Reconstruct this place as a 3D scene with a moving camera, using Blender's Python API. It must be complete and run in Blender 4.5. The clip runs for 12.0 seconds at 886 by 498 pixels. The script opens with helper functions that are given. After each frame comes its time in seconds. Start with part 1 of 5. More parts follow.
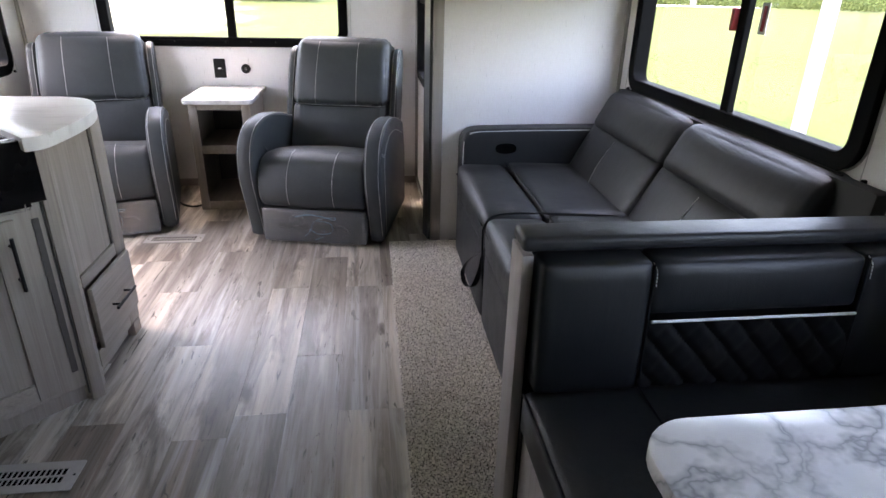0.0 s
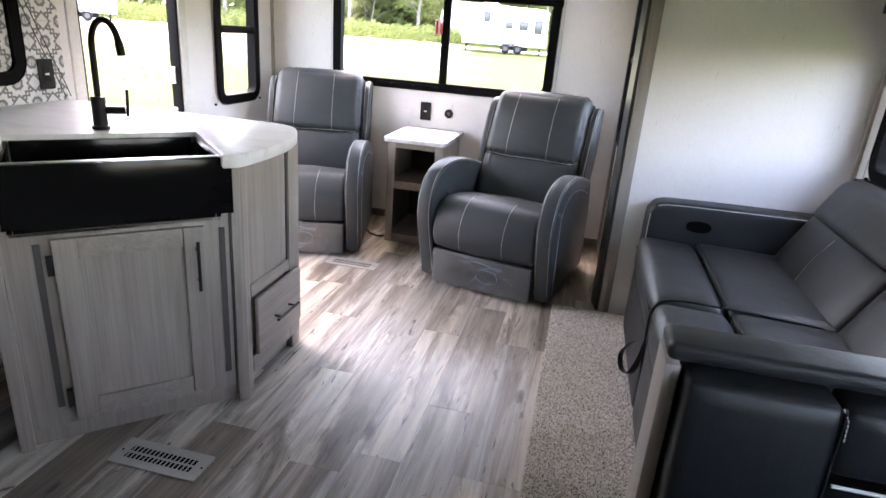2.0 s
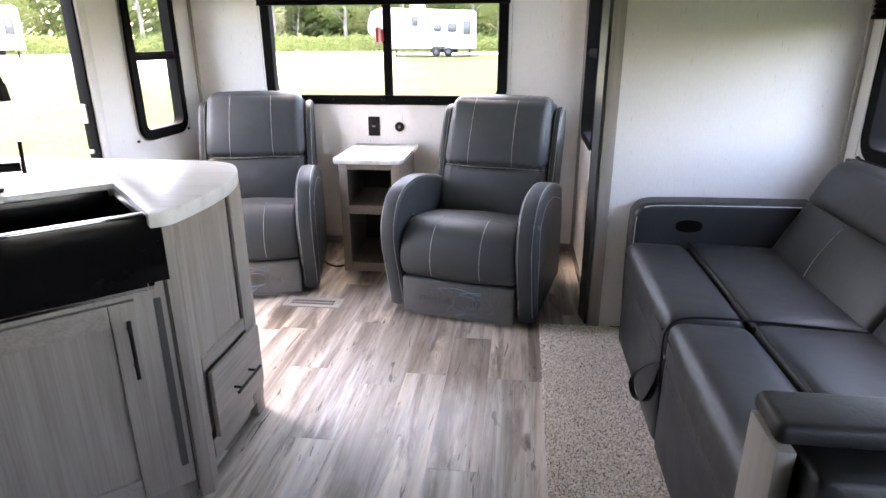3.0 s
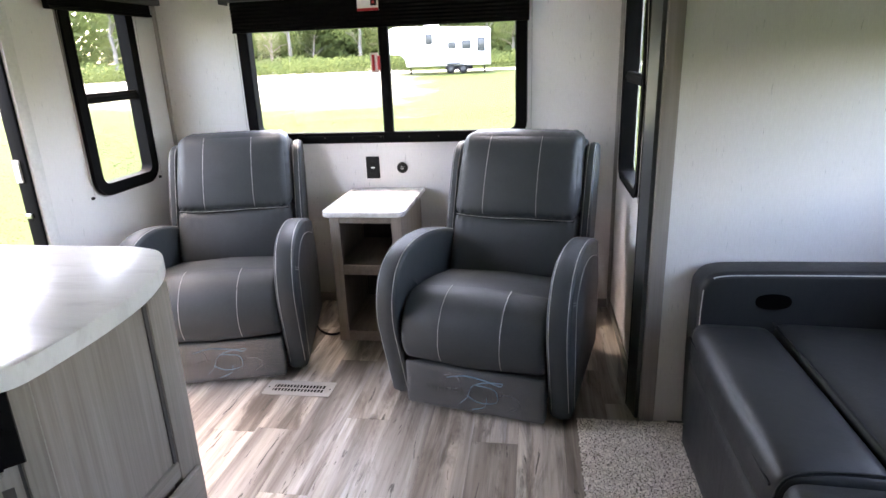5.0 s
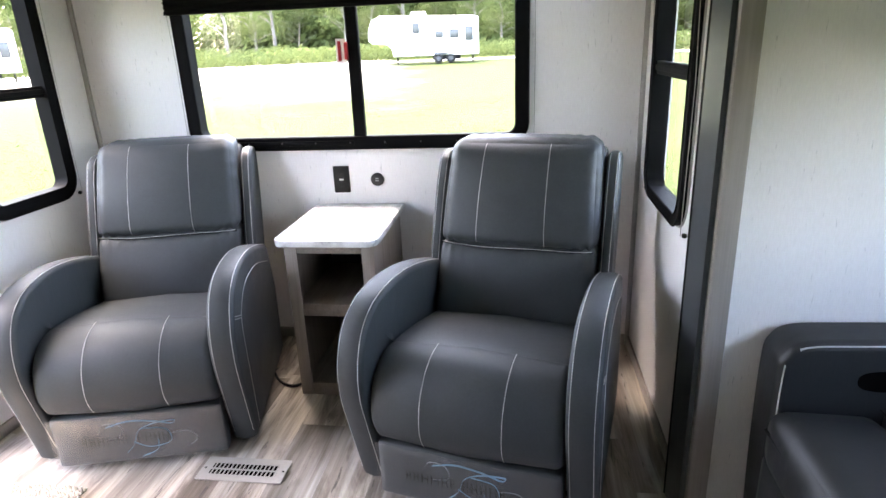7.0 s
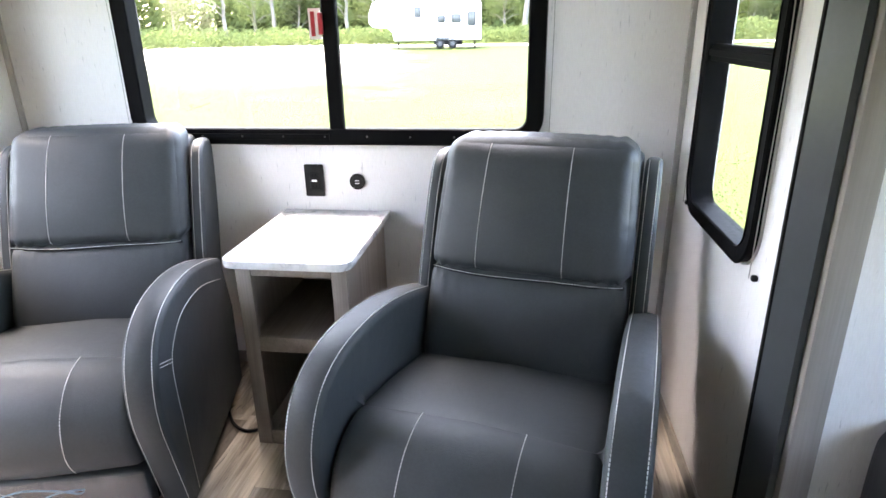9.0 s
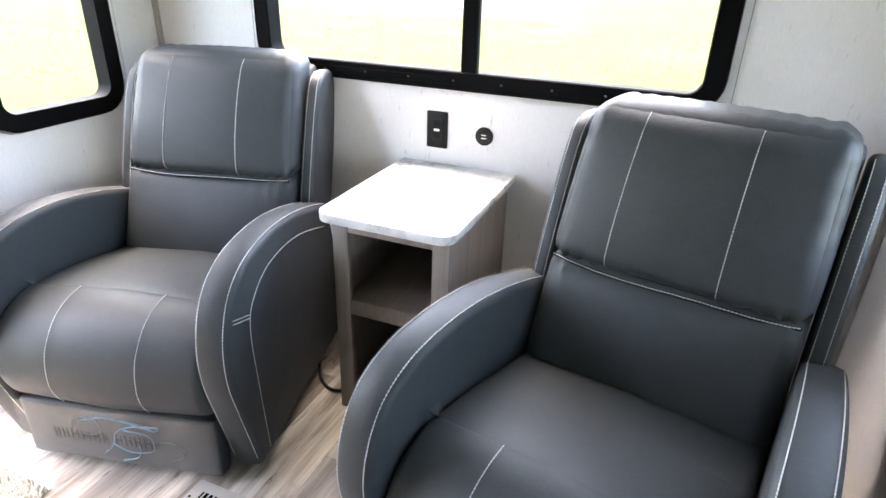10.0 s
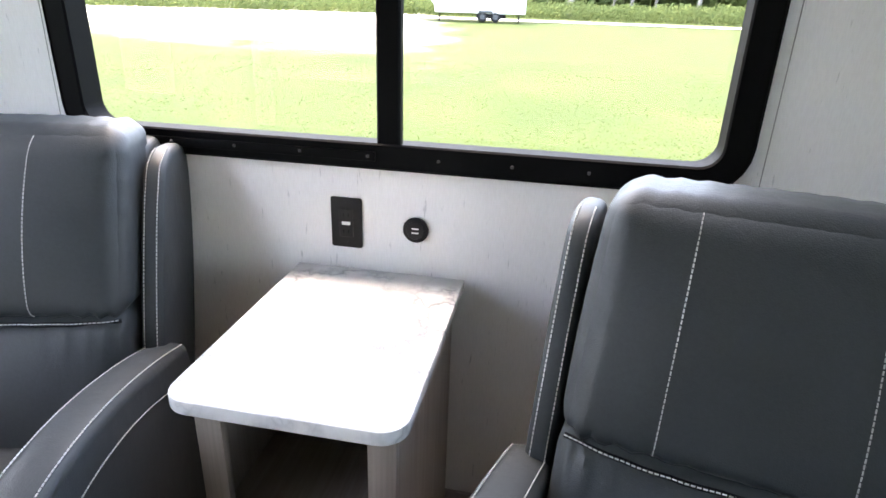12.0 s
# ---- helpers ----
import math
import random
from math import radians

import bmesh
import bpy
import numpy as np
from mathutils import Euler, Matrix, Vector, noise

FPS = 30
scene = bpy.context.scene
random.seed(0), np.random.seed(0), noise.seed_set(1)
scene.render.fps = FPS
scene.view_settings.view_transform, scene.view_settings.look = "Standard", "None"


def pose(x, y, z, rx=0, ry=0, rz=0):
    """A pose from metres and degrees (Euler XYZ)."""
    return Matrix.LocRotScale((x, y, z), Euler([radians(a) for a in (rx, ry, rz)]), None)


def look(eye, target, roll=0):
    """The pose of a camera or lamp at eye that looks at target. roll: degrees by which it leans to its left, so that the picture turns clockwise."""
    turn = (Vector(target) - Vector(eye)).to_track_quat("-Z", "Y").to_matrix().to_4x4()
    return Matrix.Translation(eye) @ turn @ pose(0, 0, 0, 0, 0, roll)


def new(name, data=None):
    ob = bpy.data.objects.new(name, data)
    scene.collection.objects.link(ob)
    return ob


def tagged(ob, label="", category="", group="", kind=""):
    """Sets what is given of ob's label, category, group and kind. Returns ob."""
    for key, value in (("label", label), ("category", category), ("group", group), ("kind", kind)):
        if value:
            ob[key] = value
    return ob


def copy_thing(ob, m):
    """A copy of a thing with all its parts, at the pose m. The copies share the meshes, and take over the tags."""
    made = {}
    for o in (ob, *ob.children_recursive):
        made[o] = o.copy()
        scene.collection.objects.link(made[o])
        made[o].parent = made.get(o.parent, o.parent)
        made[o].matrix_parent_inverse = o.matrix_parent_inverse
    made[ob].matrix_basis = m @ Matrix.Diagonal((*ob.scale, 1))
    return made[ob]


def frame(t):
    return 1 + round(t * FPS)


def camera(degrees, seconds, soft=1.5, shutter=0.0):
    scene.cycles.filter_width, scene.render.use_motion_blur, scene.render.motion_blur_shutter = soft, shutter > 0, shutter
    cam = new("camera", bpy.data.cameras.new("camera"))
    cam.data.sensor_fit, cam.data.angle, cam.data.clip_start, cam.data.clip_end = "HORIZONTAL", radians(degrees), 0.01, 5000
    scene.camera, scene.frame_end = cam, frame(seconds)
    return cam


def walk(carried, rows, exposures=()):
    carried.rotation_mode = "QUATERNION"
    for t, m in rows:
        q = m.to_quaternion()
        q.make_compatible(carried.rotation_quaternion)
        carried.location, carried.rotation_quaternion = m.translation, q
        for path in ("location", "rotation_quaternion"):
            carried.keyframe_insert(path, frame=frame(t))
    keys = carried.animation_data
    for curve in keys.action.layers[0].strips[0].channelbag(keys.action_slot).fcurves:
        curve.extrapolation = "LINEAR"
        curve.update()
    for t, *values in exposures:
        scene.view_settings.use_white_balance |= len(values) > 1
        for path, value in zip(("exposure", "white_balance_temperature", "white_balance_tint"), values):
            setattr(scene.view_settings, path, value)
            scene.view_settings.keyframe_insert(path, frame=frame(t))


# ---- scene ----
cam = camera(72.9, 12.0)
PATH = [
    (0, (0.13, 0.14, 1.312), (0.364, 1.957, 0.509), 1.4),
    (0.5, (0.122, 0.136, 1.328), (0.111, 2.013, 0.637), 2.3),
    (1, (0.16, 0.171, 1.324), (-0.044, 2.045, 0.656), 2.3),
    (1.5, (0.219, 0.209, 1.326), (-0.102, 2.074, 0.679), 3.3),
    (2, (0.241, 0.265, 1.312), (-0.151, 2.104, 0.632), 4.5),
    (2.5, (0.191, 0.369, 1.301), (-0.166, 2.203, 0.586), 3.3),
    (3, (0.09, 0.552, 1.31), (-0.145, 2.425, 0.65), -0.2),
    (3.2, (0.077, 0.612, 1.323), (-0.105, 2.493, 0.669), -1.4),
    (4.8, (0.079, 1.1, 1.363), (-0.27, 2.973, 0.755), -2.6),
    (5, (0.055, 1.165, 1.355), (-0.247, 3.045, 0.743), -2.2),
    (5.5, (-0.027, 1.345, 1.356), (-0.222, 3.256, 0.799), -4.6),
    (6, (-0.048, 1.454, 1.327), (-0.144, 3.357, 0.721), -5.0),
    (6.5, (-0.025, 1.631, 1.34), (-0.202, 3.513, 0.687), -4.5),
    (6.7, (-0.018, 1.688, 1.345), (-0.252, 3.571, 0.713), -3.3),
    (8.3, (0.008, 2.02, 1.315), (-0.296, 3.852, 0.575), -1.6),
    (8.5, (-0.016, 2.08, 1.318), (-0.308, 3.931, 0.62), -1.3),
    (9, (-0.054, 2.222, 1.306), (-0.311, 4.084, 0.622), -1.0),
    (9.5, (-0.063, 2.37, 1.299), (-0.387, 4.168, 0.487), -0.7),
    (10, (-0.063, 2.532, 1.293), (-0.739, 4.202, 0.425), 1.7),
    (10.5, (-0.11, 2.655, 1.267), (-0.959, 4.18, 0.291), 1.0),
    (11, (-0.191, 2.783, 1.284), (-0.827, 4.441, 0.366), 3.2),
    (11.5, (-0.289, 2.904, 1.282), (-0.719, 4.683, 0.475), 1.8),
    (12, (-0.367, 3.085, 1.266), (-0.7, 4.905, 0.507), 1.9),
]
walk(cam, [(t, look(eye, target, roll)) for t, eye, target, roll in PATH], [(0.0, 4.9, 7900, 24), (1.0, 5.2, 7900, 25), (2.0, 5.22, 7900, 25), (3.0, 5.18, 7850, 25), (5.0, 4.82, 7700, 22), (5.5, 4.72, 7600, 20), (6.5, 4.95, 7550, 20), (8.5, 5.25, 7500, 19), (9.5, 5.22, 7600, 18), (10.5, 5.34, 7700, 17), (11.5, 5.18, 7550, 18), (12.0, 4.65, 7600, 18)])

# ---- light ----
world = bpy.data.worlds.new("overcast_sky")
scene.world = world
world.use_nodes = True
wn = world.node_tree
sky = wn.nodes.new("ShaderNodeTexSky")
sky.sky_type, sky.sun_disc = "NISHITA", False
sky.sun_elevation, sky.sun_rotation = radians(70), radians(-57)
sky.air_density, sky.dust_density, sky.ozone_density = 1.0, 3.2, 1.0
wn.links.new(sky.outputs[0], wn.nodes["Background"].inputs[0])
wn.nodes["Background"].inputs[1].default_value = 0.15
sun = new("sun", bpy.data.lights.new("sun", "SUN"))
sun.data.energy, sun.data.angle, sun.data.color = 0.15, radians(60), (1.0, 0.99, 0.975)
sun.matrix_world = look((-22, 14, 71.7), (0, 0, 0))


# ---- materials ----
def shader(name, rough=0.5, metal=0.0, spec=0.5):
    m = bpy.data.materials.new(name)
    m.use_nodes = True
    b = m.node_tree.nodes["Principled BSDF"]
    b.inputs["Roughness"].default_value, b.inputs["Metallic"].default_value = rough, metal
    b.inputs["Specular IOR Level"].default_value = spec
    return m, m.node_tree, b


def node(nt, kind, **sockets):
    n = nt.nodes.new(kind)
    for key, value in sockets.items():
        n.inputs[key].default_value = value
    return n


def coords(nt, scale=(1, 1, 1), jitter=False):
    """Object coordinates, stretched; jitter moves the pattern from piece to piece."""
    tc = nt.nodes.new("ShaderNodeTexCoord")
    mp = nt.nodes.new("ShaderNodeMapping")
    mp.inputs["Scale"].default_value = scale
    nt.links.new(tc.outputs["Object"], mp.inputs["Vector"])
    if jitter:
        oi = nt.nodes.new("ShaderNodeObjectInfo")
        mul = node(nt, "ShaderNodeMath")
        mul.operation = "MULTIPLY"
        mul.inputs[1].default_value = 37.0
        nt.links.new(oi.outputs["Random"], mul.inputs[0])
        nt.links.new(mul.outputs[0], mp.inputs["Location"])
    return mp.outputs[0]


def noise_tex(nt, vec, scale, detail=4.0, rough=0.55, distort=0.0):
    n = node(nt, "ShaderNodeTexNoise", Scale=scale, Detail=detail, Roughness=rough, Distortion=distort)
    nt.links.new(vec, n.inputs["Vector"])
    return n.outputs["Fac"]


def ramp(nt, fac, stops):
    r = nt.nodes.new("ShaderNodeValToRGB")
    e = r.color_ramp.elements
    while len(e) < len(stops):
        e.new(0.5)
    for el, (p, c) in zip(e, stops):
        el.position, el.color = p, (*c, 1)
    nt.links.new(fac, r.inputs[0])
    return r.outputs[0]


def mix(nt, fac, a, b, mode="MIX"):
    m = nt.nodes.new("ShaderNodeMix")
    m.data_type, m.blend_type = "RGBA", mode
    for value, slot in ((fac, 0), (a, 6), (b, 7)):
        if isinstance(value, (int, float)):
            m.inputs[slot].default_value = value
        elif isinstance(value, tuple):
            m.inputs[slot].default_value = (*value, 1)
        else:
            nt.links.new(value, m.inputs[slot])
    return m.outputs[2]


def bump(nt, b, height, strength, distance):
    n = node(nt, "ShaderNodeBump", Strength=strength, Distance=distance)
    nt.links.new(height, n.inputs["Height"])
    nt.links.new(n.outputs[0], b.inputs["Normal"])


def plain(name, colour, rough=0.5, metal=0.0, grain=60.0, amount=0.12, relief=0.0006, spec=0.5):
    """One colour with a broad and a fine variation and a slight relief."""
    m, nt, b = shader(name, rough, metal, spec)
    v = coords(nt)
    broad, fine = noise_tex(nt, v, grain * 0.08, 3), noise_tex(nt, v, grain, 5)
    low, high = tuple(c * (1 - amount) for c in colour), tuple(min(1, c * (1 + amount)) for c in colour)
    col = mix(nt, 0.5, ramp(nt, broad, [(0.3, low), (0.7, high)]), ramp(nt, fine, [(0.3, low), (0.7, high)]))
    nt.links.new(col, b.inputs["Base Color"])
    r = nt.nodes.new("ShaderNodeMapRange")
    r.inputs["To Min"].default_value, r.inputs["To Max"].default_value = max(0.03, rough - 0.08), min(1, rough + 0.08)
    nt.links.new(fine, r.inputs["Value"])
    nt.links.new(r.outputs[0], b.inputs["Roughness"])
    if relief:
        bump(nt, b, fine, 0.4, relief)
    return m


def vinyl(name, colour, rough=0.42):
    """Grained upholstery vinyl: fine pebbles over soft creases."""
    m, nt, b = shader(name, rough, spec=0.4)
    v = coords(nt)
    vor = node(nt, "ShaderNodeTexVoronoi", Scale=420.0)
    nt.links.new(v, vor.inputs["Vector"])
    soft = noise_tex(nt, v, 9.0, 3)
    fine = noise_tex(nt, v, 150.0, 3)
    low, high = tuple(c * 0.86 for c in colour), tuple(c * 1.14 for c in colour)
    nt.links.new(mix(nt, 0.35, ramp(nt, soft, [(0.3, low), (0.7, high)]), ramp(nt, fine, [(0.35, low), (0.65, high)])), b.inputs["Base Color"])
    r = nt.nodes.new("ShaderNodeMapRange")
    r.inputs["To Min"].default_value, r.inputs["To Max"].default_value = rough - 0.07, rough + 0.1
    nt.links.new(soft, r.inputs["Value"])
    nt.links.new(r.outputs[0], b.inputs["Roughness"])
    b1 = node(nt, "ShaderNodeBump", Strength=0.35, Distance=0.0006)
    nt.links.new(vor.outputs["Distance"], b1.inputs["Height"])
    b2 = node(nt, "ShaderNodeBump", Strength=0.30, Distance=0.008)
    nt.links.new(mix(nt, 0.35, noise_tex(nt, v, 10.0, 2, 0.5, 0.5), noise_tex(nt, coords(nt, (34, 34, 7)), 1.0, 3, 0.55, 0.6)), b2.inputs["Height"])
    nt.links.new(b1.outputs[0], b2.inputs["Normal"])
    nt.links.new(b2.outputs[0], b.inputs["Normal"])
    return m


def wood(name, dark, light, axis="z", rough=0.5, tight=1.0):
    """Greyed oak laminate with long grain along one axis."""
    m, nt, b = shader(name, rough)
    s = {"x": (1.2, 22, 22), "y": (22, 1.2, 22), "z": (22, 22, 1.2)}[axis]
    v = coords(nt, tuple(c * tight for c in s))
    streak = noise_tex(nt, v, 1.6, 6, 0.6, 0.4)
    s2 = {"x": (2, 160, 160), "y": (160, 2, 160), "z": (160, 160, 2)}[axis]
    fine = noise_tex(nt, coords(nt, s2), 1.0, 3)
    broad = noise_tex(nt, coords(nt), 3.0, 2)
    mid = tuple((a + c) / 2 for a, c in zip(dark, light))
    col = ramp(nt, streak, [(0.25, dark), (0.5, mid), (0.75, light)])
    col = mix(nt, 0.3, col, ramp(nt, fine, [(0.35, dark), (0.65, light)]))
    col = mix(nt, 0.25, col, ramp(nt, broad, [(0.3, mid), (0.7, light)]))
    nt.links.new(col, b.inputs["Base Color"])
    bump(nt, b, fine, 0.3, 0.0004)
    return m


def floor_vinyl(name, tones):
    """Printed plank: each has its own tone, long streaks, knots and pale wear."""
    m, nt, b = shader(name, 0.36)
    oi = nt.nodes.new("ShaderNodeObjectInfo")
    tone = ramp(nt, oi.outputs["Random"], [(0.0, tones[0]), (1.0, tones[1])])
    # boards printed within the plank: broad strips of differing tone
    strip = noise_tex(nt, coords(nt, (10, 0.4, 10), True), 1.0, 2, 0.5)
    col = mix(nt, 0.6, tone, ramp(nt, strip, [(0.36, (0.22, 0.20, 0.185)), (0.5, (0.5, 0.5, 0.5)), (0.62, (0.76, 0.75, 0.74))]), "OVERLAY")
    streak = noise_tex(nt, coords(nt, (26, 1.3, 26), True), 1.3, 6, 0.64, 0.5)
    col = mix(nt, 0.8, col, ramp(nt, streak, [(0.30, (0.22, 0.20, 0.185)), (0.5, (0.5, 0.49, 0.48)), (0.70, (0.72, 0.71, 0.70))]), "OVERLAY")
    cloud = noise_tex(nt, coords(nt, (9.0, 1.5, 9.0), True), 1.2, 5, 0.66, 0.7)
    col = mix(nt, ramp(nt, cloud, [(0.32, (0.9, 0.9, 0.9)), (0.41, (0.55, 0.55, 0.55)), (0.50, (0, 0, 0))]), col, (0.085, 0.064, 0.047))
    crack = noise_tex(nt, coords(nt, (36, 5.0, 36), True), 1.0, 4, 0.6, 1.4)
    col = mix(nt, ramp(nt, crack, [(0.33, (0.95, 0.95, 0.95)), (0.375, (0, 0, 0))]), col, (0.045, 0.036, 0.028))
    pale = noise_tex(nt, coords(nt, (12.0, 0.7, 12.0), True), 1.1, 4, 0.6, 0.4)
    col = mix(nt, ramp(nt, pale, [(0.56, (0, 0, 0)), (0.70, (0.6, 0.6, 0.6))]), col, (0.66, 0.63, 0.60))
    fine = noise_tex(nt, coords(nt, (150, 3.0, 150), True), 1.0, 4)
    col = mix(nt, 0.09, col, ramp(nt, fine, [(0.35, (0.14, 0.115, 0.10)), (0.6, (0.55, 0.52, 0.49))]))
    knot = node(nt, "ShaderNodeTexVoronoi", Scale=1.0)
    nt.links.new(coords(nt, (5.2, 2.1, 5.2), True), knot.inputs["Vector"])
    warp = noise_tex(nt, coords(nt, (30, 14, 30), True), 1.0, 3)
    add = nt.nodes.new("ShaderNodeMath")
    add.operation = "MULTIPLY_ADD"
    add.inputs[1].default_value = 0.16
    nt.links.new(warp, add.inputs[0])
    nt.links.new(knot.outputs["Distance"], add.inputs[2])
    col = mix(nt, ramp(nt, add.outputs[0], [(0.14, (0.9, 0.9, 0.9)), (0.22, (0, 0, 0))]), col, (0.060, 0.044, 0.035))
    nt.links.new(col, b.inputs["Base Color"])
    r = nt.nodes.new("ShaderNodeMapRange")
    r.inputs["To Min"].default_value, r.inputs["To Max"].default_value = 0.27, 0.46
    nt.links.new(cloud, r.inputs["Value"])
    nt.links.new(r.outputs[0], b.inputs["Roughness"])
    bump(nt, b, fine, 0.25, 0.0005)
    return m


def wallpaper(name):
    """Pale grey-white vinyl panel with faint upright flecks."""
    m, nt, b = shader(name, 0.55)
    fleck = noise_tex(nt, coords(nt, (110, 110, 16)), 1.0, 3, 0.6)
    weave = noise_tex(nt, coords(nt, (420, 420, 60)), 1.0, 2)
    broad = noise_tex(nt, coords(nt), 1.6, 2)
    col = ramp(nt, broad, [(0.3, (0.79, 0.768, 0.76)), (0.7, (0.84, 0.818, 0.81))])
    col = mix(nt, ramp(nt, fleck, [(0.655, (0, 0, 0)), (0.74, (0.55, 0.55, 0.55))]), col, (0.33, 0.32, 0.33))
    col = mix(nt, 0.12, col, ramp(nt, weave, [(0.4, (0.62, 0.60, 0.60)), (0.6, (0.88, 0.86, 0.86))]))
    nt.links.new(col, b.inputs["Base Color"])
    bump(nt, b, weave, 0.2, 0.0004)
    return m


def marble(name, scale=1.0, rough=0.24):
    """White laminate with grey marble veins."""
    m, nt, b = shader(name, rough)
    v = coords(nt, (scale, scale, scale))
    warp = node(nt, "ShaderNodeTexNoise", Scale=3.4, Detail=5.0, Roughness=0.6)
    nt.links.new(v, warp.inputs["Vector"])
    wv = nt.nodes.new("ShaderNodeVectorMath")
    wv.operation = "MULTIPLY_ADD"
    wv.inputs[1].default_value = (0.55, 0.55, 0.55)
    nt.links.new(warp.outputs["Color"], wv.inputs[0])
    nt.links.new(v, wv.inputs[2])
    vor = node(nt, "ShaderNodeTexVoronoi", Scale=5.5)
    vor.feature = "DISTANCE_TO_EDGE"
    nt.links.new(wv.outputs[0], vor.inputs["Vector"])
    vein = ramp(nt, vor.outputs["Distance"], [(0.0, (1, 1, 1)), (0.03, (0.6, 0.6, 0.6)), (0.14, (0, 0, 0))])
    fade = noise_tex(nt, v, 4.0, 3)
    vein = mix(nt, 1.0, vein, ramp(nt, fade, [(0.35, (0, 0, 0)), (0.56, (1, 1, 1))]), "MULTIPLY")
    base = ramp(nt, noise_tex(nt, v, 9.0, 4), [(0.3, (0.60, 0.60, 0.605)), (0.7, (0.72, 0.71, 0.70))])
    nt.links.new(mix(nt, vein, base, (0.28, 0.29, 0.305)), b.inputs["Base Color"])
    return m


def counter_top(name):
    """White laminate with long pale grey streaks."""
    m, nt, b = shader(name, 0.3)
    streak = noise_tex(nt, coords(nt, (1.4, 9, 4)), 2.2, 6, 0.6, 0.8)
    nt.links.new(ramp(nt, streak, [(0.3, (0.64, 0.62, 0.61)), (0.45, (0.76, 0.75, 0.74)), (0.7, (0.82, 0.81, 0.80))]), b.inputs["Base Color"])
    return m


def pane_glass(name):
    m = bpy.data.materials.new(name)
    m.use_nodes = True
    nt = m.node_tree
    nt.nodes.remove(nt.nodes["Principled BSDF"])
    tr, gl = nt.nodes.new("ShaderNodeBsdfTransparent"), node(nt, "ShaderNodeBsdfGlossy", Roughness=0.0)
    tr.inputs[0].default_value = (0.93, 0.95, 0.94, 1)
    lw = node(nt, "ShaderNodeLayerWeight", Blend=0.5)
    pw = nt.nodes.new("ShaderNodeMath")
    pw.operation = "POWER"
    pw.inputs[1].default_value = 5.0
    sc = nt.nodes.new("ShaderNodeMath")
    sc.operation = "MULTIPLY_ADD"
    sc.inputs[1].default_value, sc.inputs[2].default_value = 0.35, 0.025
    nt.links.new(lw.outputs["Facing"], pw.inputs[0])
    nt.links.new(pw.outputs[0], sc.inputs[0])
    ms = nt.nodes.new("ShaderNodeMixShader")
    nt.links.new(sc.outputs[0], ms.inputs[0])
    nt.links.new(tr.outputs[0], ms.inputs[1])
    nt.links.new(gl.outputs[0], ms.inputs[2])
    nt.links.new(ms.outputs[0], nt.nodes["Material Output"].inputs[0])
    return m


def film(name):
    """Clear wrinkled plastic wrap."""
    m = bpy.data.materials.new(name)
    m.use_nodes = True
    nt = m.node_tree
    nt.nodes.remove(nt.nodes["Principled BSDF"])
    tr, gl = nt.nodes.new("ShaderNodeBsdfTransparent"), node(nt, "ShaderNodeBsdfGlossy", Roughness=0.16)
    bp = node(nt, "ShaderNodeBump", Strength=0.8, Distance=0.006)
    nt.links.new(noise_tex(nt, coords(nt, (14, 14, 5)), 2.0, 4, 0.6, 1.5), bp.inputs["Height"])
    nt.links.new(bp.outputs[0], gl.inputs["Normal"])
    haze = nt.nodes.new("ShaderNodeBsdfDiffuse")
    haze.inputs[0].default_value = (0.75, 0.77, 0.8, 1)
    wrinkle = ramp(nt, noise_tex(nt, coords(nt, (9, 9, 4)), 2.6, 5, 0.65, 1.2), [(0.42, (0.012, 0.012, 0.012)), (0.75, (0.085, 0.085, 0.085))])
    m1 = nt.nodes.new("ShaderNodeMixShader")
    nt.links.new(wrinkle, m1.inputs[0])
    nt.links.new(tr.outputs[0], m1.inputs[1])
    nt.links.new(haze.outputs[0], m1.inputs[2])
    ms = node(nt, "ShaderNodeMixShader", Fac=0.10)
    nt.links.new(m1.outputs[0], ms.inputs[1])
    nt.links.new(gl.outputs[0], ms.inputs[2])
    nt.links.new(ms.outputs[0], nt.nodes["Material Output"].inputs[0])
    return m


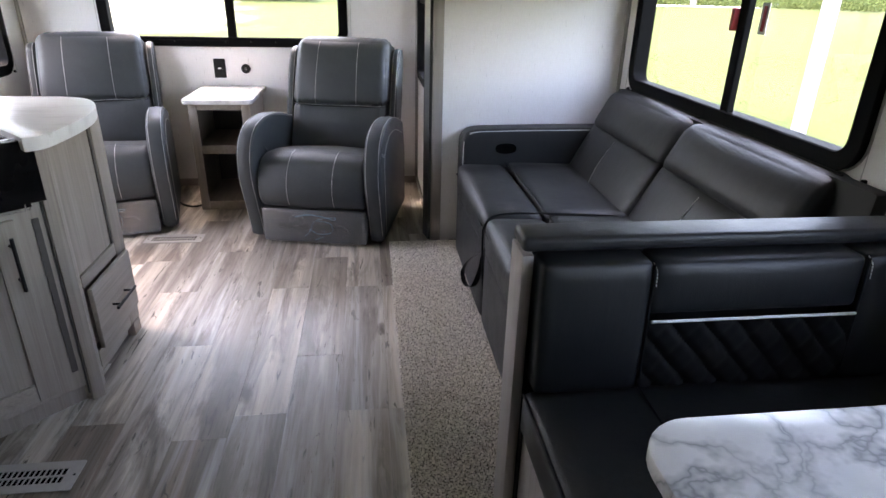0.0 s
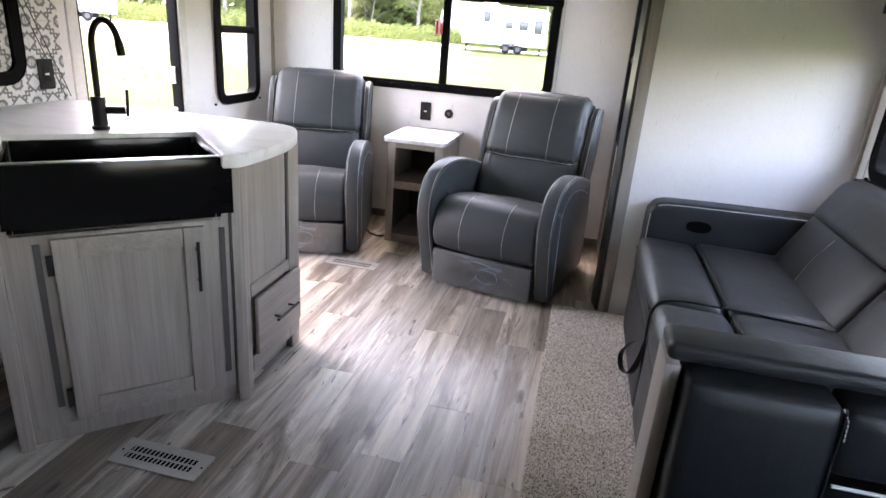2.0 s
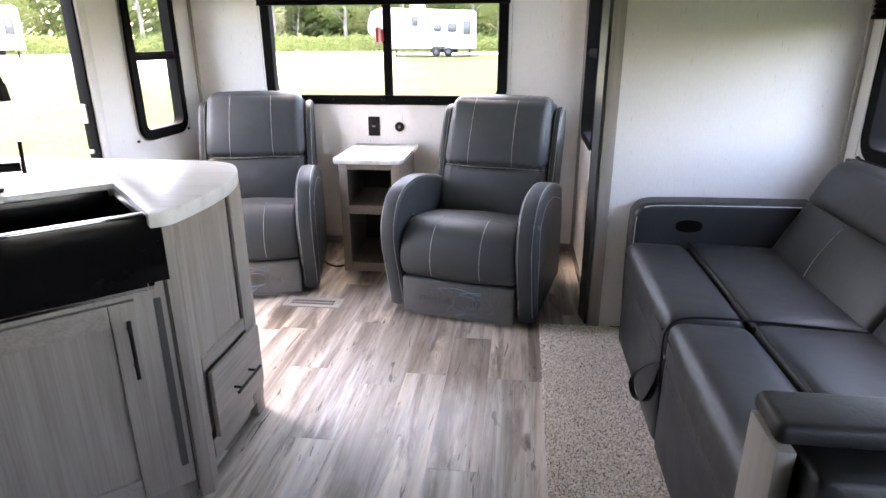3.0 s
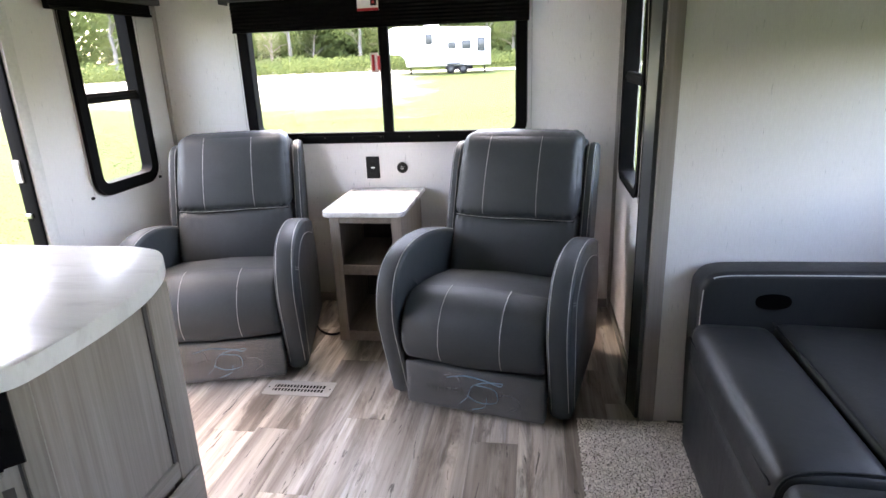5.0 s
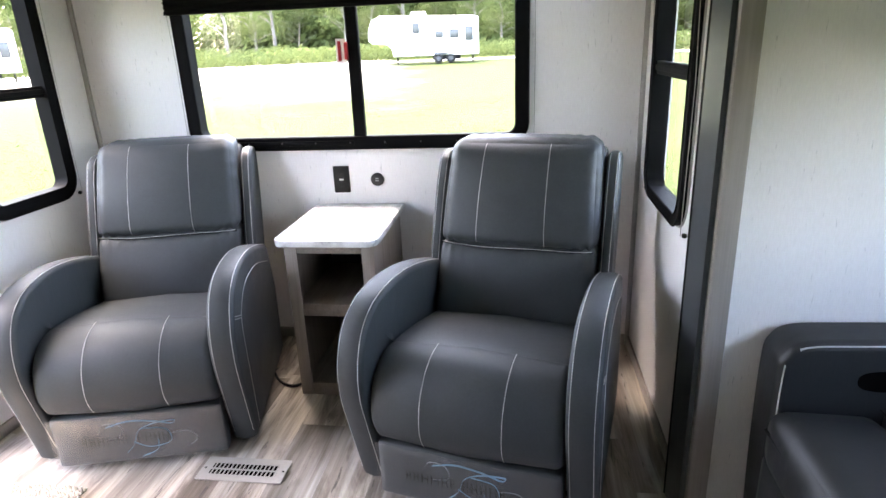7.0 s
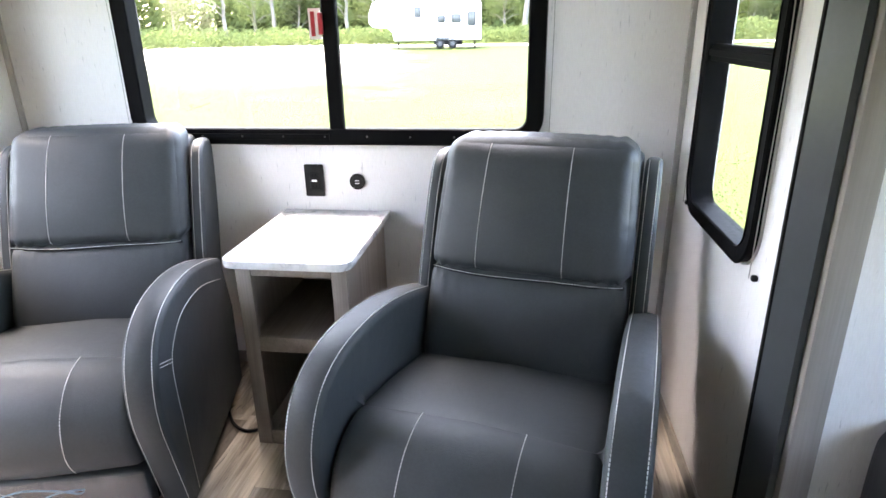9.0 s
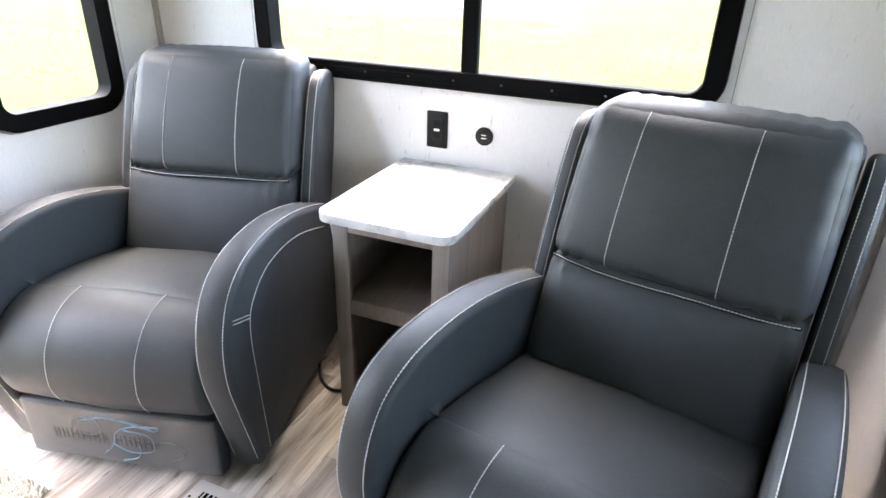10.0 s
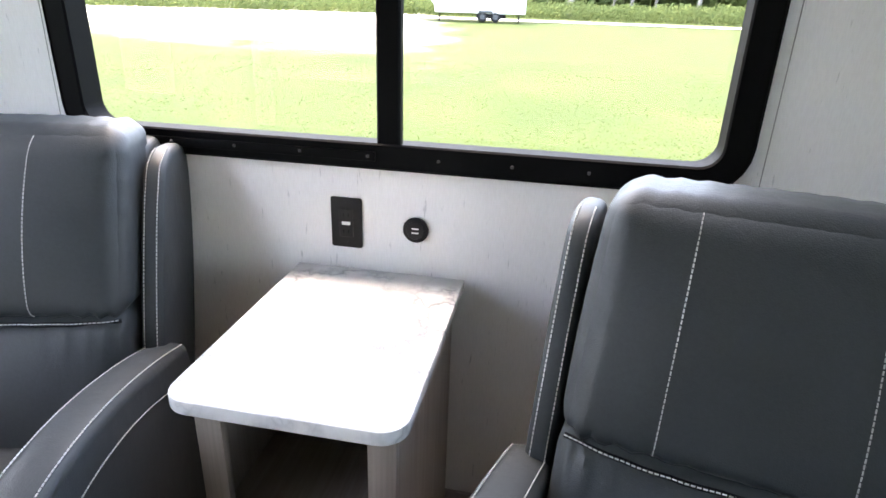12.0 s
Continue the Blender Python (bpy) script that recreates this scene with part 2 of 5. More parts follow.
def tile_pattern(name):
    """White tile with a grey scrolled flower print, one print a tile."""
    m, nt, b = shader(name, 0.3)
    v = coords(nt)
    rings = []
    for off in ((0, 0), (0.08, 0.08)):
        mp = nt.nodes.new("ShaderNodeVectorMath")
        mp.operation = "ADD"
        mp.inputs[1].default_value = (0, off[0], off[1])
        nt.links.new(v, mp.inputs[0])
        md = nt.nodes.new("ShaderNodeVectorMath")
        md.operation = "WRAP"
        md.inputs[1].default_value, md.inputs[2].default_value = (0.08, 0.08, 0.08), (-0.08, -0.08, -0.08)
        nt.links.new(mp.outputs[0], md.inputs[0])
        fl = nt.nodes.new("ShaderNodeVectorMath")
        fl.operation = "MULTIPLY"
        fl.inputs[1].default_value = (0, 1, 1)
        nt.links.new(md.outputs[0], fl.inputs[0])
        ln = nt.nodes.new("ShaderNodeVectorMath")
        ln.operation = "LENGTH"
        nt.links.new(fl.outputs[0], ln.inputs[0])
        sep = nt.nodes.new("ShaderNodeSeparateXYZ")
        nt.links.new(fl.outputs[0], sep.inputs[0])
        at = nt.nodes.new("ShaderNodeMath")
        at.operation = "ARCTAN2"
        nt.links.new(sep.outputs[1], at.inputs[0])
        nt.links.new(sep.outputs[2], at.inputs[1])
        k = nt.nodes.new("ShaderNodeMath")
        k.operation = "MULTIPLY"
        k.inputs[1].default_value = 8.0
        nt.links.new(at.outputs[0], k.inputs[0])
        cs = nt.nodes.new("ShaderNodeMath")
        cs.operation = "COSINE"
        nt.links.new(k.outputs[0], cs.inputs[0])
        ma = nt.nodes.new("ShaderNodeMath")
        ma.operation = "MULTIPLY_ADD"
        ma.inputs[1].default_value = 0.012
        nt.links.new(cs.outputs[0], ma.inputs[0])
        nt.links.new(ln.outputs["Value"], ma.inputs[2])
        s = nt.nodes.new("ShaderNodeMath")
        s.operation = "MULTIPLY"
        s.inputs[1].default_value = 135.0
        nt.links.new(ma.outputs[0], s.inputs[0])
        sn = nt.nodes.new("ShaderNodeMath")
        sn.operation = "SINE"
        nt.links.new(s.outputs[0], sn.inputs[0])
        rings.append(sn.outputs[0])
    mx = nt.nodes.new("ShaderNodeMath")
    mx.operation = "MAXIMUM"
    nt.links.new(rings[0], mx.inputs[0])
    nt.links.new(rings[1], mx.inputs[1])
    nt.links.new(ramp(nt, mx.outputs[0], [(0.60, (0.74, 0.73, 0.72)), (0.78, (0.20, 0.20, 0.21))]), b.inputs["Base Color"])
    return m


def grass_ground(name):
    m, nt, b = shader(name, 0.9, spec=0.1)
    v = coords(nt)
    col = ramp(nt, noise_tex(nt, v, 0.35, 5), [(0.3, (0.034, 0.054, 0.016)), (0.55, (0.048, 0.067, 0.021)), (0.75, (0.066, 0.078, 0.028))])
    col = mix(nt, 0.3, col, ramp(nt, noise_tex(nt, v, 14.0, 5), [(0.3, (0.024, 0.040, 0.009)), (0.7, (0.070, 0.085, 0.026))]))
    # pale bare soil past the lawn, with a ragged edge
    sep = nt.nodes.new("ShaderNodeSeparateXYZ")
    nt.links.new(v, sep.inputs[0])
    rag = noise_tex(nt, v, 0.25, 6, 0.65)
    edge = nt.nodes.new("ShaderNodeMath")
    edge.operation = "MULTIPLY_ADD"
    edge.inputs[1].default_value = -0.21
    nt.links.new(sep.outputs[1], edge.inputs[0])
    neg = nt.nodes.new("ShaderNodeMath")
    neg.operation = "MULTIPLY"
    neg.inputs[1].default_value = -1.0
    nt.links.new(sep.outputs[0], neg.inputs[0])
    nt.links.new(neg.outputs[0], edge.inputs[2])
    far = nt.nodes.new("ShaderNodeMath")
    far.operation = "MULTIPLY_ADD"
    far.inputs[1].default_value, far.inputs[2].default_value = 0.40, -11.0
    nt.links.new(sep.outputs[1], far.inputs[0])
    least = nt.nodes.new("ShaderNodeMath")
    least.operation = "MINIMUM"
    nt.links.new(edge.outputs[0], least.inputs[0])
    nt.links.new(far.outputs[0], least.inputs[1])
    wob = nt.nodes.new("ShaderNodeMath")
    wob.operation = "MULTIPLY_ADD"
    wob.inputs[1].default_value = 9.0
    nt.links.new(rag, wob.inputs[0])
    nt.links.new(least.outputs[0], wob.inputs[2])
    soil = nt.nodes.new("ShaderNodeMapRange")
    soil.inputs["From Min"].default_value, soil.inputs["From Max"].default_value = 3.2, 8.0
    nt.links.new(wob.outputs[0], soil.inputs["Value"])
    col = mix(nt, soil.outputs[0], col, (0.34, 0.325, 0.27))
    nt.links.new(col, b.inputs["Base Color"])
    bump(nt, b, noise_tex(nt, v, 30.0, 4), 0.8, 0.04)
    return m


VINYL = vinyl("charcoal_vinyl", (0.0352, 0.0412, 0.0442), 0.50)
SOFA_VINYL = vinyl("dark_charcoal_vinyl", (0.0160, 0.0172, 0.0180), 0.46)
BOOTH_VINYL = vinyl("black_vinyl", (0.0105, 0.0115, 0.0121), 0.44)
THREAD = plain("pale_thread", (0.50, 0.49, 0.47), 0.8, grain=300)
PIPING = plain("dark_piping", (0.010, 0.0105, 0.0115), 0.6, spec=0.15)
WHITE_TRIM = plain("white_piping", (0.75, 0.74, 0.72), 0.5)
BLACK = plain("black_plastic", (0.007, 0.007, 0.0075), 0.4, grain=120, spec=0.25)
FRAME_BLACK = plain("black_window_frame", (0.004, 0.004, 0.0044), 0.6, grain=90, spec=0.06)
SHADE_BLACK = plain("black_pleated_fabric", (0.006, 0.006, 0.0065), 0.9, grain=200, spec=0.1)
VALANCE_GREY = plain("dark_grey_valance", (0.045, 0.047, 0.052), 0.6, grain=200)
RUBBER = plain("dark_rubber_seal", (0.009, 0.009, 0.0092), 0.6, spec=0.2)
SEAL_GREY = plain("dark_grey_seal", (0.045, 0.050, 0.052), 0.32, relief=0.0, spec=0.5)
WALL = wallpaper("wall_panel")
CEILING = plain("white_ceiling", (0.74, 0.73, 0.72), 0.6)
TRIM_GREY = plain("taupe_trim", (0.36, 0.34, 0.325), 0.55)
CAB_WOOD = wood("grey_oak", (0.165, 0.132, 0.106), (0.36, 0.308, 0.264), "z")
CAB_WOOD_H = wood("grey_oak_across", (0.165, 0.132, 0.106), (0.36, 0.308, 0.264), "y")
# same oak, darkened in its colour for shade in recesses
CAB_SHADED = wood("grey_oak_shaded", (0.04, 0.034, 0.030), (0.08, 0.070, 0.063), "z")
POST_WOOD = wood("taupe_oak", (0.22, 0.195, 0.175), (0.36, 0.325, 0.30), "z")
PLANK = floor_vinyl("plank_print", ((0.33, 0.29, 0.245), (0.50, 0.455, 0.395)))
PLANK_GREY = floor_vinyl("plank_print_grey", ((0.24, 0.218, 0.19), (0.31, 0.282, 0.25)))
PLANK_DARK = floor_vinyl("plank_print_dark", ((0.13, 0.10, 0.076), (0.19, 0.155, 0.122)))
JOINT = plain("dark_joint", (0.10, 0.085, 0.075), 0.7)
MARBLE = marble("marble_laminate")
COUNTER = counter_top("streaked_laminate")
STEEL = plain("brushed_steel", (0.55, 0.55, 0.56), 0.3, 1.0)
SINK_BLACK = plain("black_sink", (0.0045, 0.0045, 0.0048), 0.13, 0.0, grain=20, amount=0.05, relief=0.0, spec=0.16)
VENT = plain("beige_metal", (0.36, 0.34, 0.31), 0.45)
# near-black, for flat plates that draw the shade inside openings
HOLE_SHADE = plain("opening_shade", (0.003, 0.003, 0.003), 0.9, spec=0.03)
GLASS = pane_glass("clear_glass")
FILM = film("clear_film")
TILE = tile_pattern("printed_tile")
RED = plain("red_plastic", (0.45, 0.02, 0.03), 0.4)
PAPER = plain("white_paper", (0.82, 0.81, 0.79), 0.7)
INK = plain("dark_ink", (0.006, 0.006, 0.007), 0.7, spec=0.1)
BLUE_INK = plain("pale_blue_ink", (0.17, 0.34, 0.46), 0.6)
GREY_INK = plain("pale_grey_ink", (0.24, 0.26, 0.28), 0.6)


def leafy(name, dark, light):
    """Thin leaves: half of the light passes through."""
    m = bpy.data.materials.new(name)
    m.use_nodes = True
    nt = m.node_tree
    nt.nodes.remove(nt.nodes["Principled BSDF"])
    g = nt.nodes.new("ShaderNodeNewGeometry")
    col = mix(nt, 0.5, ramp(nt, g.outputs["Random Per Island"], [(0.0, dark), (1.0, light)]), ramp(nt, noise_tex(nt, coords(nt), 0.4, 3), [(0.3, dark), (0.7, light)]))
    df, tl, ms = nt.nodes.new("ShaderNodeBsdfDiffuse"), nt.nodes.new("ShaderNodeBsdfTranslucent"), node(nt, "ShaderNodeMixShader", Fac=0.5)
    for b in (df, tl):
        nt.links.new(col, b.inputs[0])
    nt.links.new(df.outputs[0], ms.inputs[1])
    nt.links.new(tl.outputs[0], ms.inputs[2])
    nt.links.new(ms.outputs[0], nt.nodes["Material Output"].inputs[0])
    return m


GRASS = grass_ground("grass")
GRAVEL = plain("pale_gravel", (0.52, 0.50, 0.46), 0.95, grain=40, amount=0.3, relief=0.01)
LEAF = leafy("leaf_green", (0.072, 0.105, 0.038), (0.12, 0.155, 0.060))
LEAF_PALE = leafy("leaf_pale", (0.085, 0.115, 0.042), (0.13, 0.165, 0.066))
BLADE = leafy("grass_blade", (0.062, 0.090, 0.021), (0.10, 0.125, 0.038))
BARK = plain("pale_bark", (0.17, 0.155, 0.14), 0.9, grain=20, amount=0.4)
RV_WHITE = plain("white_gelcoat", (0.80, 0.80, 0.80), 0.35)
RV_GREY = plain("tinted_window", (0.06, 0.065, 0.07), 0.2)
EXT_METAL = plain("grey_aluminium", (0.50, 0.50, 0.51), 0.4, 0.6)


# ---- building blocks ----
def thing(name, label, category, at=(0, 0, 0), turn=0.0, group="", kind=""):
    ob = new(name)
    ob.matrix_basis = pose(*at, 0, 0, turn)
    ob.empty_display_size = 0.1
    return tagged(ob, label, category, group, kind)


def mesh_of(name, bm, material, smooth=True):
    me = bpy.data.meshes.new(name)
    bm.normal_update()
    bm.to_mesh(me)
    bm.free()
    me.materials.append(material)
    for p in me.polygons:
        p.use_smooth = smooth
    if smooth:
        me.set_sharp_from_angle(angle=radians(38))
    return me


def part(name, bm, material, parent, label="", smooth=True, placed=True):
    """Links bm as one mesh under parent. placed: bm is in world coordinates; else in the parent's own."""
    if placed:
        m = parent.matrix_basis if parent.parent is None else parent.parent.matrix_basis @ parent.matrix_basis
        bm.transform(m.inverted())
    ob = new(name, mesh_of(name, bm, material, smooth))
    ob.parent = parent
    return tagged(ob, label)


def solo(name, bm, material, label, category, kind="", smooth=True):
    return tagged(new(name, mesh_of(name, bm, material, smooth)), label, category, "", kind)


def box(x0, x1, y0, y1, z0, z1, bevel=0.0, seg=2, bm=None):
    bm = bm or bmesh.new()
    got = bmesh.ops.create_cube(bm, size=1.0, matrix=Matrix.Translation(((x0 + x1) / 2, (y0 + y1) / 2, (z0 + z1) / 2)) @ Matrix.Diagonal((abs(x1 - x0), abs(y1 - y0), abs(z1 - z0), 1)))
    if bevel:
        edges = list({e for v in got["verts"] for e in v.link_edges})
        bmesh.ops.bevel(bm, geom=edges, offset=bevel, segments=seg, affect="EDGES", profile=0.5)
    return bm


def smooth_line(pts, steps=6, closed=False):
    """Catmull-Rom through the points."""
    pts = [Vector(p) for p in pts]
    n, out = len(pts), []
    for i in range(n if closed else n - 1):
        a, b, c, d = (pts[(i + k) % n] if closed else pts[min(max(i + k, 0), n - 1)] for k in (-1, 0, 1, 2))
        for s in range(steps):
            t = s / steps
            out.append(0.5 * ((2 * b) + (c - a) * t + (2 * a - 5 * b + 4 * c - d) * t * t + (3 * b - a - 3 * c + d) * t ** 3))
    if not closed:
        out.append(pts[-1])
    return out


def tube(pts, r, sides=6, bm=None, flat=1.0, closed=False):
    bm = bm or bmesh.new()
    pts = [Vector(p) for p in pts]
    rings, n = [], len(pts)
    up = None
    for i, p in enumerate(pts):
        a = pts[(i - 1) % n] if closed else pts[max(i - 1, 0)]
        c = pts[(i + 1) % n] if closed else pts[min(i + 1, n - 1)]
        d = (c - a).normalized()
        if up is None:
            up = Vector((0, 0, 1)) if abs(d.z) < 0.9 else Vector((1, 0, 0))
        side = d.cross(up).normalized()
        up = side.cross(d).normalized()
        rings.append([bm.verts.new(p + r * (math.cos(k * math.tau / sides) * side + flat * math.sin(k * math.tau / sides) * up)) for k in range(sides)])
    for i in range(n if closed else n - 1):
        A, B = rings[i], rings[(i + 1) % n]
        for k in range(sides):
            bm.faces.new((A[k], A[(k + 1) % sides], B[(k + 1) % sides], B[k]))
    if not closed:
        bm.faces.new(rings[0][::-1]), bm.faces.new(rings[-1])
    return bm


def stitches(pts, r=0.0011, dash=0.0058, gap=0.0024, bm=None):
    """A run of short threads along a line."""
    bm = bm or bmesh.new()
    pts = [Vector(p) for p in pts]
    total = [0.0]
    for a, b in zip(pts, pts[1:]):
        total.append(total[-1] + (b - a).length)

    def along(d):
        for i in range(len(pts) - 1):
            if d <= total[i + 1] or i == len(pts) - 2:
                return pts[i].lerp(pts[i + 1], (d - total[i]) / max(1e-9, total[i + 1] - total[i]))

    d = 0.0
    while d + dash < total[-1]:
        a, b = along(d), along(d + dash)
        way = (b - a).normalized()
        side = way.cross(Vector((0.31, 0.52, 0.79))).normalized()
        up = side.cross(way)
        ends = [[bm.verts.new(p + r * (math.cos(k * math.pi / 2) * side + math.sin(k * math.pi / 2) * up)) for k in range(4)] for p in (a, b)]
        for k in range(4):
            bm.faces.new((ends[0][k], ends[0][(k + 1) % 4], ends[1][(k + 1) % 4], ends[1][k]))
        bm.faces.new(ends[0][::-1]), bm.faces.new(ends[1])
        d += dash + gap
    return bm


def rounded_rect(a0, a1, b0, b1, r, n=6):
    out = []
    for ca, cb, s in ((a1 - r, b1 - r, 0), (a0 + r, b1 - r, 90), (a0 + r, b0 + r, 180), (a1 - r, b0 + r, 270)):
        for k in range(n + 1):
            t = radians(s + 90 * k / n)
            out.append((ca + r * math.cos(t), cb + r * math.sin(t)))
    return out


def inset(loop, d):
    """Moves a closed counter-clockwise loop inwards."""
    n, out = len(loop), []
    for i in range(n):
        (ax, ay), (bx, by), (cx, cy) = loop[i - 1], loop[i], loop[(i + 1) % n]
        e1, e2 = Vector((bx - ax, by - ay)), Vector((cx - bx, cy - by))
        e1 = e1.normalized() if e1.length > 1e-7 else e2.normalized()
        e2 = e2.normalized() if e2.length > 1e-7 else e1
        nrm = Vector((-(e1.y + e2.y), e1.x + e2.x))
        if nrm.length < 1e-6:
            nrm = Vector((-e1.y, e1.x))
        nrm.normalize()
        k = min(2.0, 1 / max(0.3, nrm.dot(Vector((-e1.y, e1.x)))))
        out.append((bx + nrm.x * d * k, by + nrm.y * d * k))
    return out


def slab(loop, w0, w1, r, place, seg=4, bm=None, bulge=0.0):
    """A closed loop (a, b), counter-clockwise, drawn out from w0 to w1 with edges rounded by r; place(w, a, b) gives the point."""
    bm = bm or bmesh.new()
    levels = [(w0 + r * (1 - math.cos(radians(90 * k / seg))), r * (1 - math.sin(radians(90 * k / seg)))) for k in range(seg + 1)] if r else [(w0, 0.0)]
    if bulge:
        levels.append(((w0 + w1) / 2, -bulge))
    levels += [(w1 - (w - w0), d) for w, d in levels[:: -1] if d >= 0]
    rings = [[bm.verts.new(place(w, a, b)) for a, b in (inset(loop, d) if d else loop)] for w, d in levels]
    n = len(loop)
    for A, B in zip(rings, rings[1:]):
        for k in range(n):
            bm.faces.new((A[k], A[(k + 1) % n], B[(k + 1) % n], B[k]))
    bm.faces.new(rings[0][::-1]), bm.faces.new(rings[-1])
    bmesh.ops.recalc_face_normals(bm, faces=bm.faces)
    return bm


def ring(outer, inner, w0, w1, place, bm=None, soft=0.004):
    """A frame between two loops of equal count."""
    bm = bm or bmesh.new()
    rows = [(inset(outer, soft), w0), (outer, w0 + soft), (outer, w1), (inner, w1), (inner, w0 + soft), (inset(inner, -soft), w0)]
    rings = [[bm.verts.new(place(w, a, b)) for a, b in loop] for loop, w in rows]
    n = len(outer)
    for i in range(len(rings)):
        A, B = rings[i], rings[(i + 1) % len(rings)]
        for k in range(n):
            bm.faces.new((A[k], A[(k + 1) % n], B[(k + 1) % n], B[k]))
    bmesh.ops.recalc_face_normals(bm, faces=bm.faces)
    return bm


def cushion_point(p, half, r, puff, power=2.0):
    """From a point of the unit cube's skin to a puffed, rounded cushion of those half sizes."""
    q = Vector([c * h for c, h in zip(p, half)])
    core = Vector([max(-(h - r), min(h - r, c)) for c, h in zip(q, half)])
    d = q - core
    if d.length > 1e-9:
        q = core + d.normalized() * min(r, max(abs(c) for c in d) if d.length > 0 else 0)
        q = core + d.normalized() * r if max(abs(c) for c in d) >= r - 1e-6 else core + d
    for ax in range(3):
        o = [k for k in range(3) if k != ax]
        if abs(p[ax]) > 0.999:
            q[ax] += math.copysign(puff[ax], p[ax]) * (1 - abs(p[o[0]]) ** power) * (1 - abs(p[o[1]]) ** power)
    return q


def cushion(centre, half, r, puff=(0, 0, 0), cuts=9, bend=None, bm=None, power=2.0):
    bm = bm or bmesh.new()
    tmp = bmesh.new()
    bmesh.ops.create_cube(tmp, size=2.0)
    bmesh.ops.subdivide_edges(tmp, edges=tmp.edges, cuts=cuts, use_grid_fill=True)
    seen = {}
    for v in tmp.verts:
        q = Vector(v.co)
        # crowd the grid towards the edges, where the rounding is
        q = Vector([math.sin(c * math.pi / 2) for c in q])
        w = cushion_point(q, half, r, puff, power) + Vector(centre)
        seen[v] = bm.verts.new(bend(w) if bend else w)
    for f in tmp.faces:
        bm.faces.new([seen[v] for v in f.verts])
    tmp.free()
    return bm


def wall_boxes(place, a0, a1, z0, z1, w0, w1, holes):
    """A wall from w0 to w1 in thickness with square holes (a0, a1, z0, z1)."""
    bm = bmesh.new()
    aa = sorted({a0, a1, *[h[0] for h in holes], *[h[1] for h in holes]})
    zz = sorted({z0, z1, *[h[2] for h in holes], *[h[3] for h in holes]})
    solid = lambda i, j: 0 <= i < len(aa) - 1 and 0 <= j < len(zz) - 1 and not any(h[0] <= (aa[i] + aa[i + 1]) / 2 <= h[1] and h[2] <= (zz[j] + zz[j + 1]) / 2 <= h[3] for h in holes)
    quad = lambda pts: bm.faces.new([bm.verts.new(place(*p)) for p in pts])
    for i in range(len(aa) - 1):
        for j in range(len(zz) - 1):
            if not solid(i, j):
                continue
            l, r_, b, t = aa[i], aa[i + 1], zz[j], zz[j + 1]
            for w in (w0, w1):
                quad([(w, l, b), (w, r_, b), (w, r_, t), (w, l, t)])
            for di, dj, p, q in ((-1, 0, (l, b), (l, t)), (1, 0, (r_, b), (r_, t)), (0, -1, (l, b), (r_, b)), (0, 1, (l, t), (r_, t))):
                if not solid(i + di, j + dj):
                    quad([(w0, *p), (w1, *p), (w1, *q), (w0, *q)])
    bmesh.ops.remove_doubles(bm, verts=bm.verts, dist=1e-5)
    bmesh.ops.recalc_face_normals(bm, faces=bm.faces)
    return bm


on_x = lambda w, a, b: Vector((w, a, b))       # loop in y, z
on_y = lambda w, a, b: Vector((a, w, b))       # loop in x, z
on_z = lambda w, a, b: Vector((a, b, w))       # loop in x, y

# ---- the shell ----
LEFT, RIGHT, REAR, FRONT, TOP = -1.97, 0.47, 4.33, -1.7, 2.05
SLIDE_X, SLIDE_Y = 1.442, 3.237
T = 0.05
solo("subfloor", box(LEFT - T, 0.60, FRONT - T, REAR + T, -0.10, -0.006), JOINT, "dark subfloor under the vinyl planks", "floor", "structure", False)
solo("slide_floor", box(0.56, SLIDE_X + T, FRONT - T, SLIDE_Y + T, -0.10, 0.004), JOINT, "dark floor of the slide-out room", "floor", "structure", False)
solo("ceiling", box(LEFT - T, SLIDE_X + T, FRONT - T, REAR + T, TOP, TOP + 0.06), CEILING, "plain white ceiling panel", "ceiling", "structure", False)
RW = (-1.47, -0.015, 0.955, 1.70)
solo("wall_rear", wall_boxes(on_y, LEFT - T, RIGHT + T, -0.1, TOP, REAR, REAR + T, [RW]), WALL, "pale grey-white flecked wall panel below the wide rear window", "wall", "structure", False)
LW, KW, DOOR = (3.645, 4.09, 0.80, 1.70), (0.85, 2.29, 1.015, 1.62), (2.612, 3.30, 0.0, 1.93)
solo("wall_left", wall_boxes(on_x, FRONT - T, REAR, -0.1, TOP, LEFT - T, LEFT, [LW, KW, DOOR]), WALL, "pale grey-white flecked wall panel with the entry door opening", "wall", "structure", False)
R2 = (3.57, 4.09, 0.80, 1.705)
solo("wall_right", wall_boxes(on_x, 3.30, REAR, -0.1, TOP, RIGHT, RIGHT + T, [R2]), WALL, "pale grey-white flecked wall panel with a narrow window", "wall", "structure", False)
solo("wall_front", box(LEFT - T, SLIDE_X + T, FRONT - T, FRONT, -0.1, TOP), TRIM_GREY, "plain taupe panel wall closing the kitchen", "wall", "structure", False)
solo("wall_slide_end", box(0.50, SLIDE_X + T, SLIDE_Y, SLIDE_Y + T, -0.1, TOP), WALL, "pale flecked end wall of the slide-out", "wall", "structure", False)
# DW opens the wall for an unseen window, added for its daylight
SW, DW = (1.58, 3.065, 0.89, 1.62), (-0.85, 0.95, 0.915, 1.55)
solo("wall_slide_side", wall_boxes(on_x, FRONT - T, SLIDE_Y, -0.1, TOP, SLIDE_X, SLIDE_X + T, [SW, DW]), WALL, "pale flecked slide-out wall behind the sofa", "wall", "structure", False)

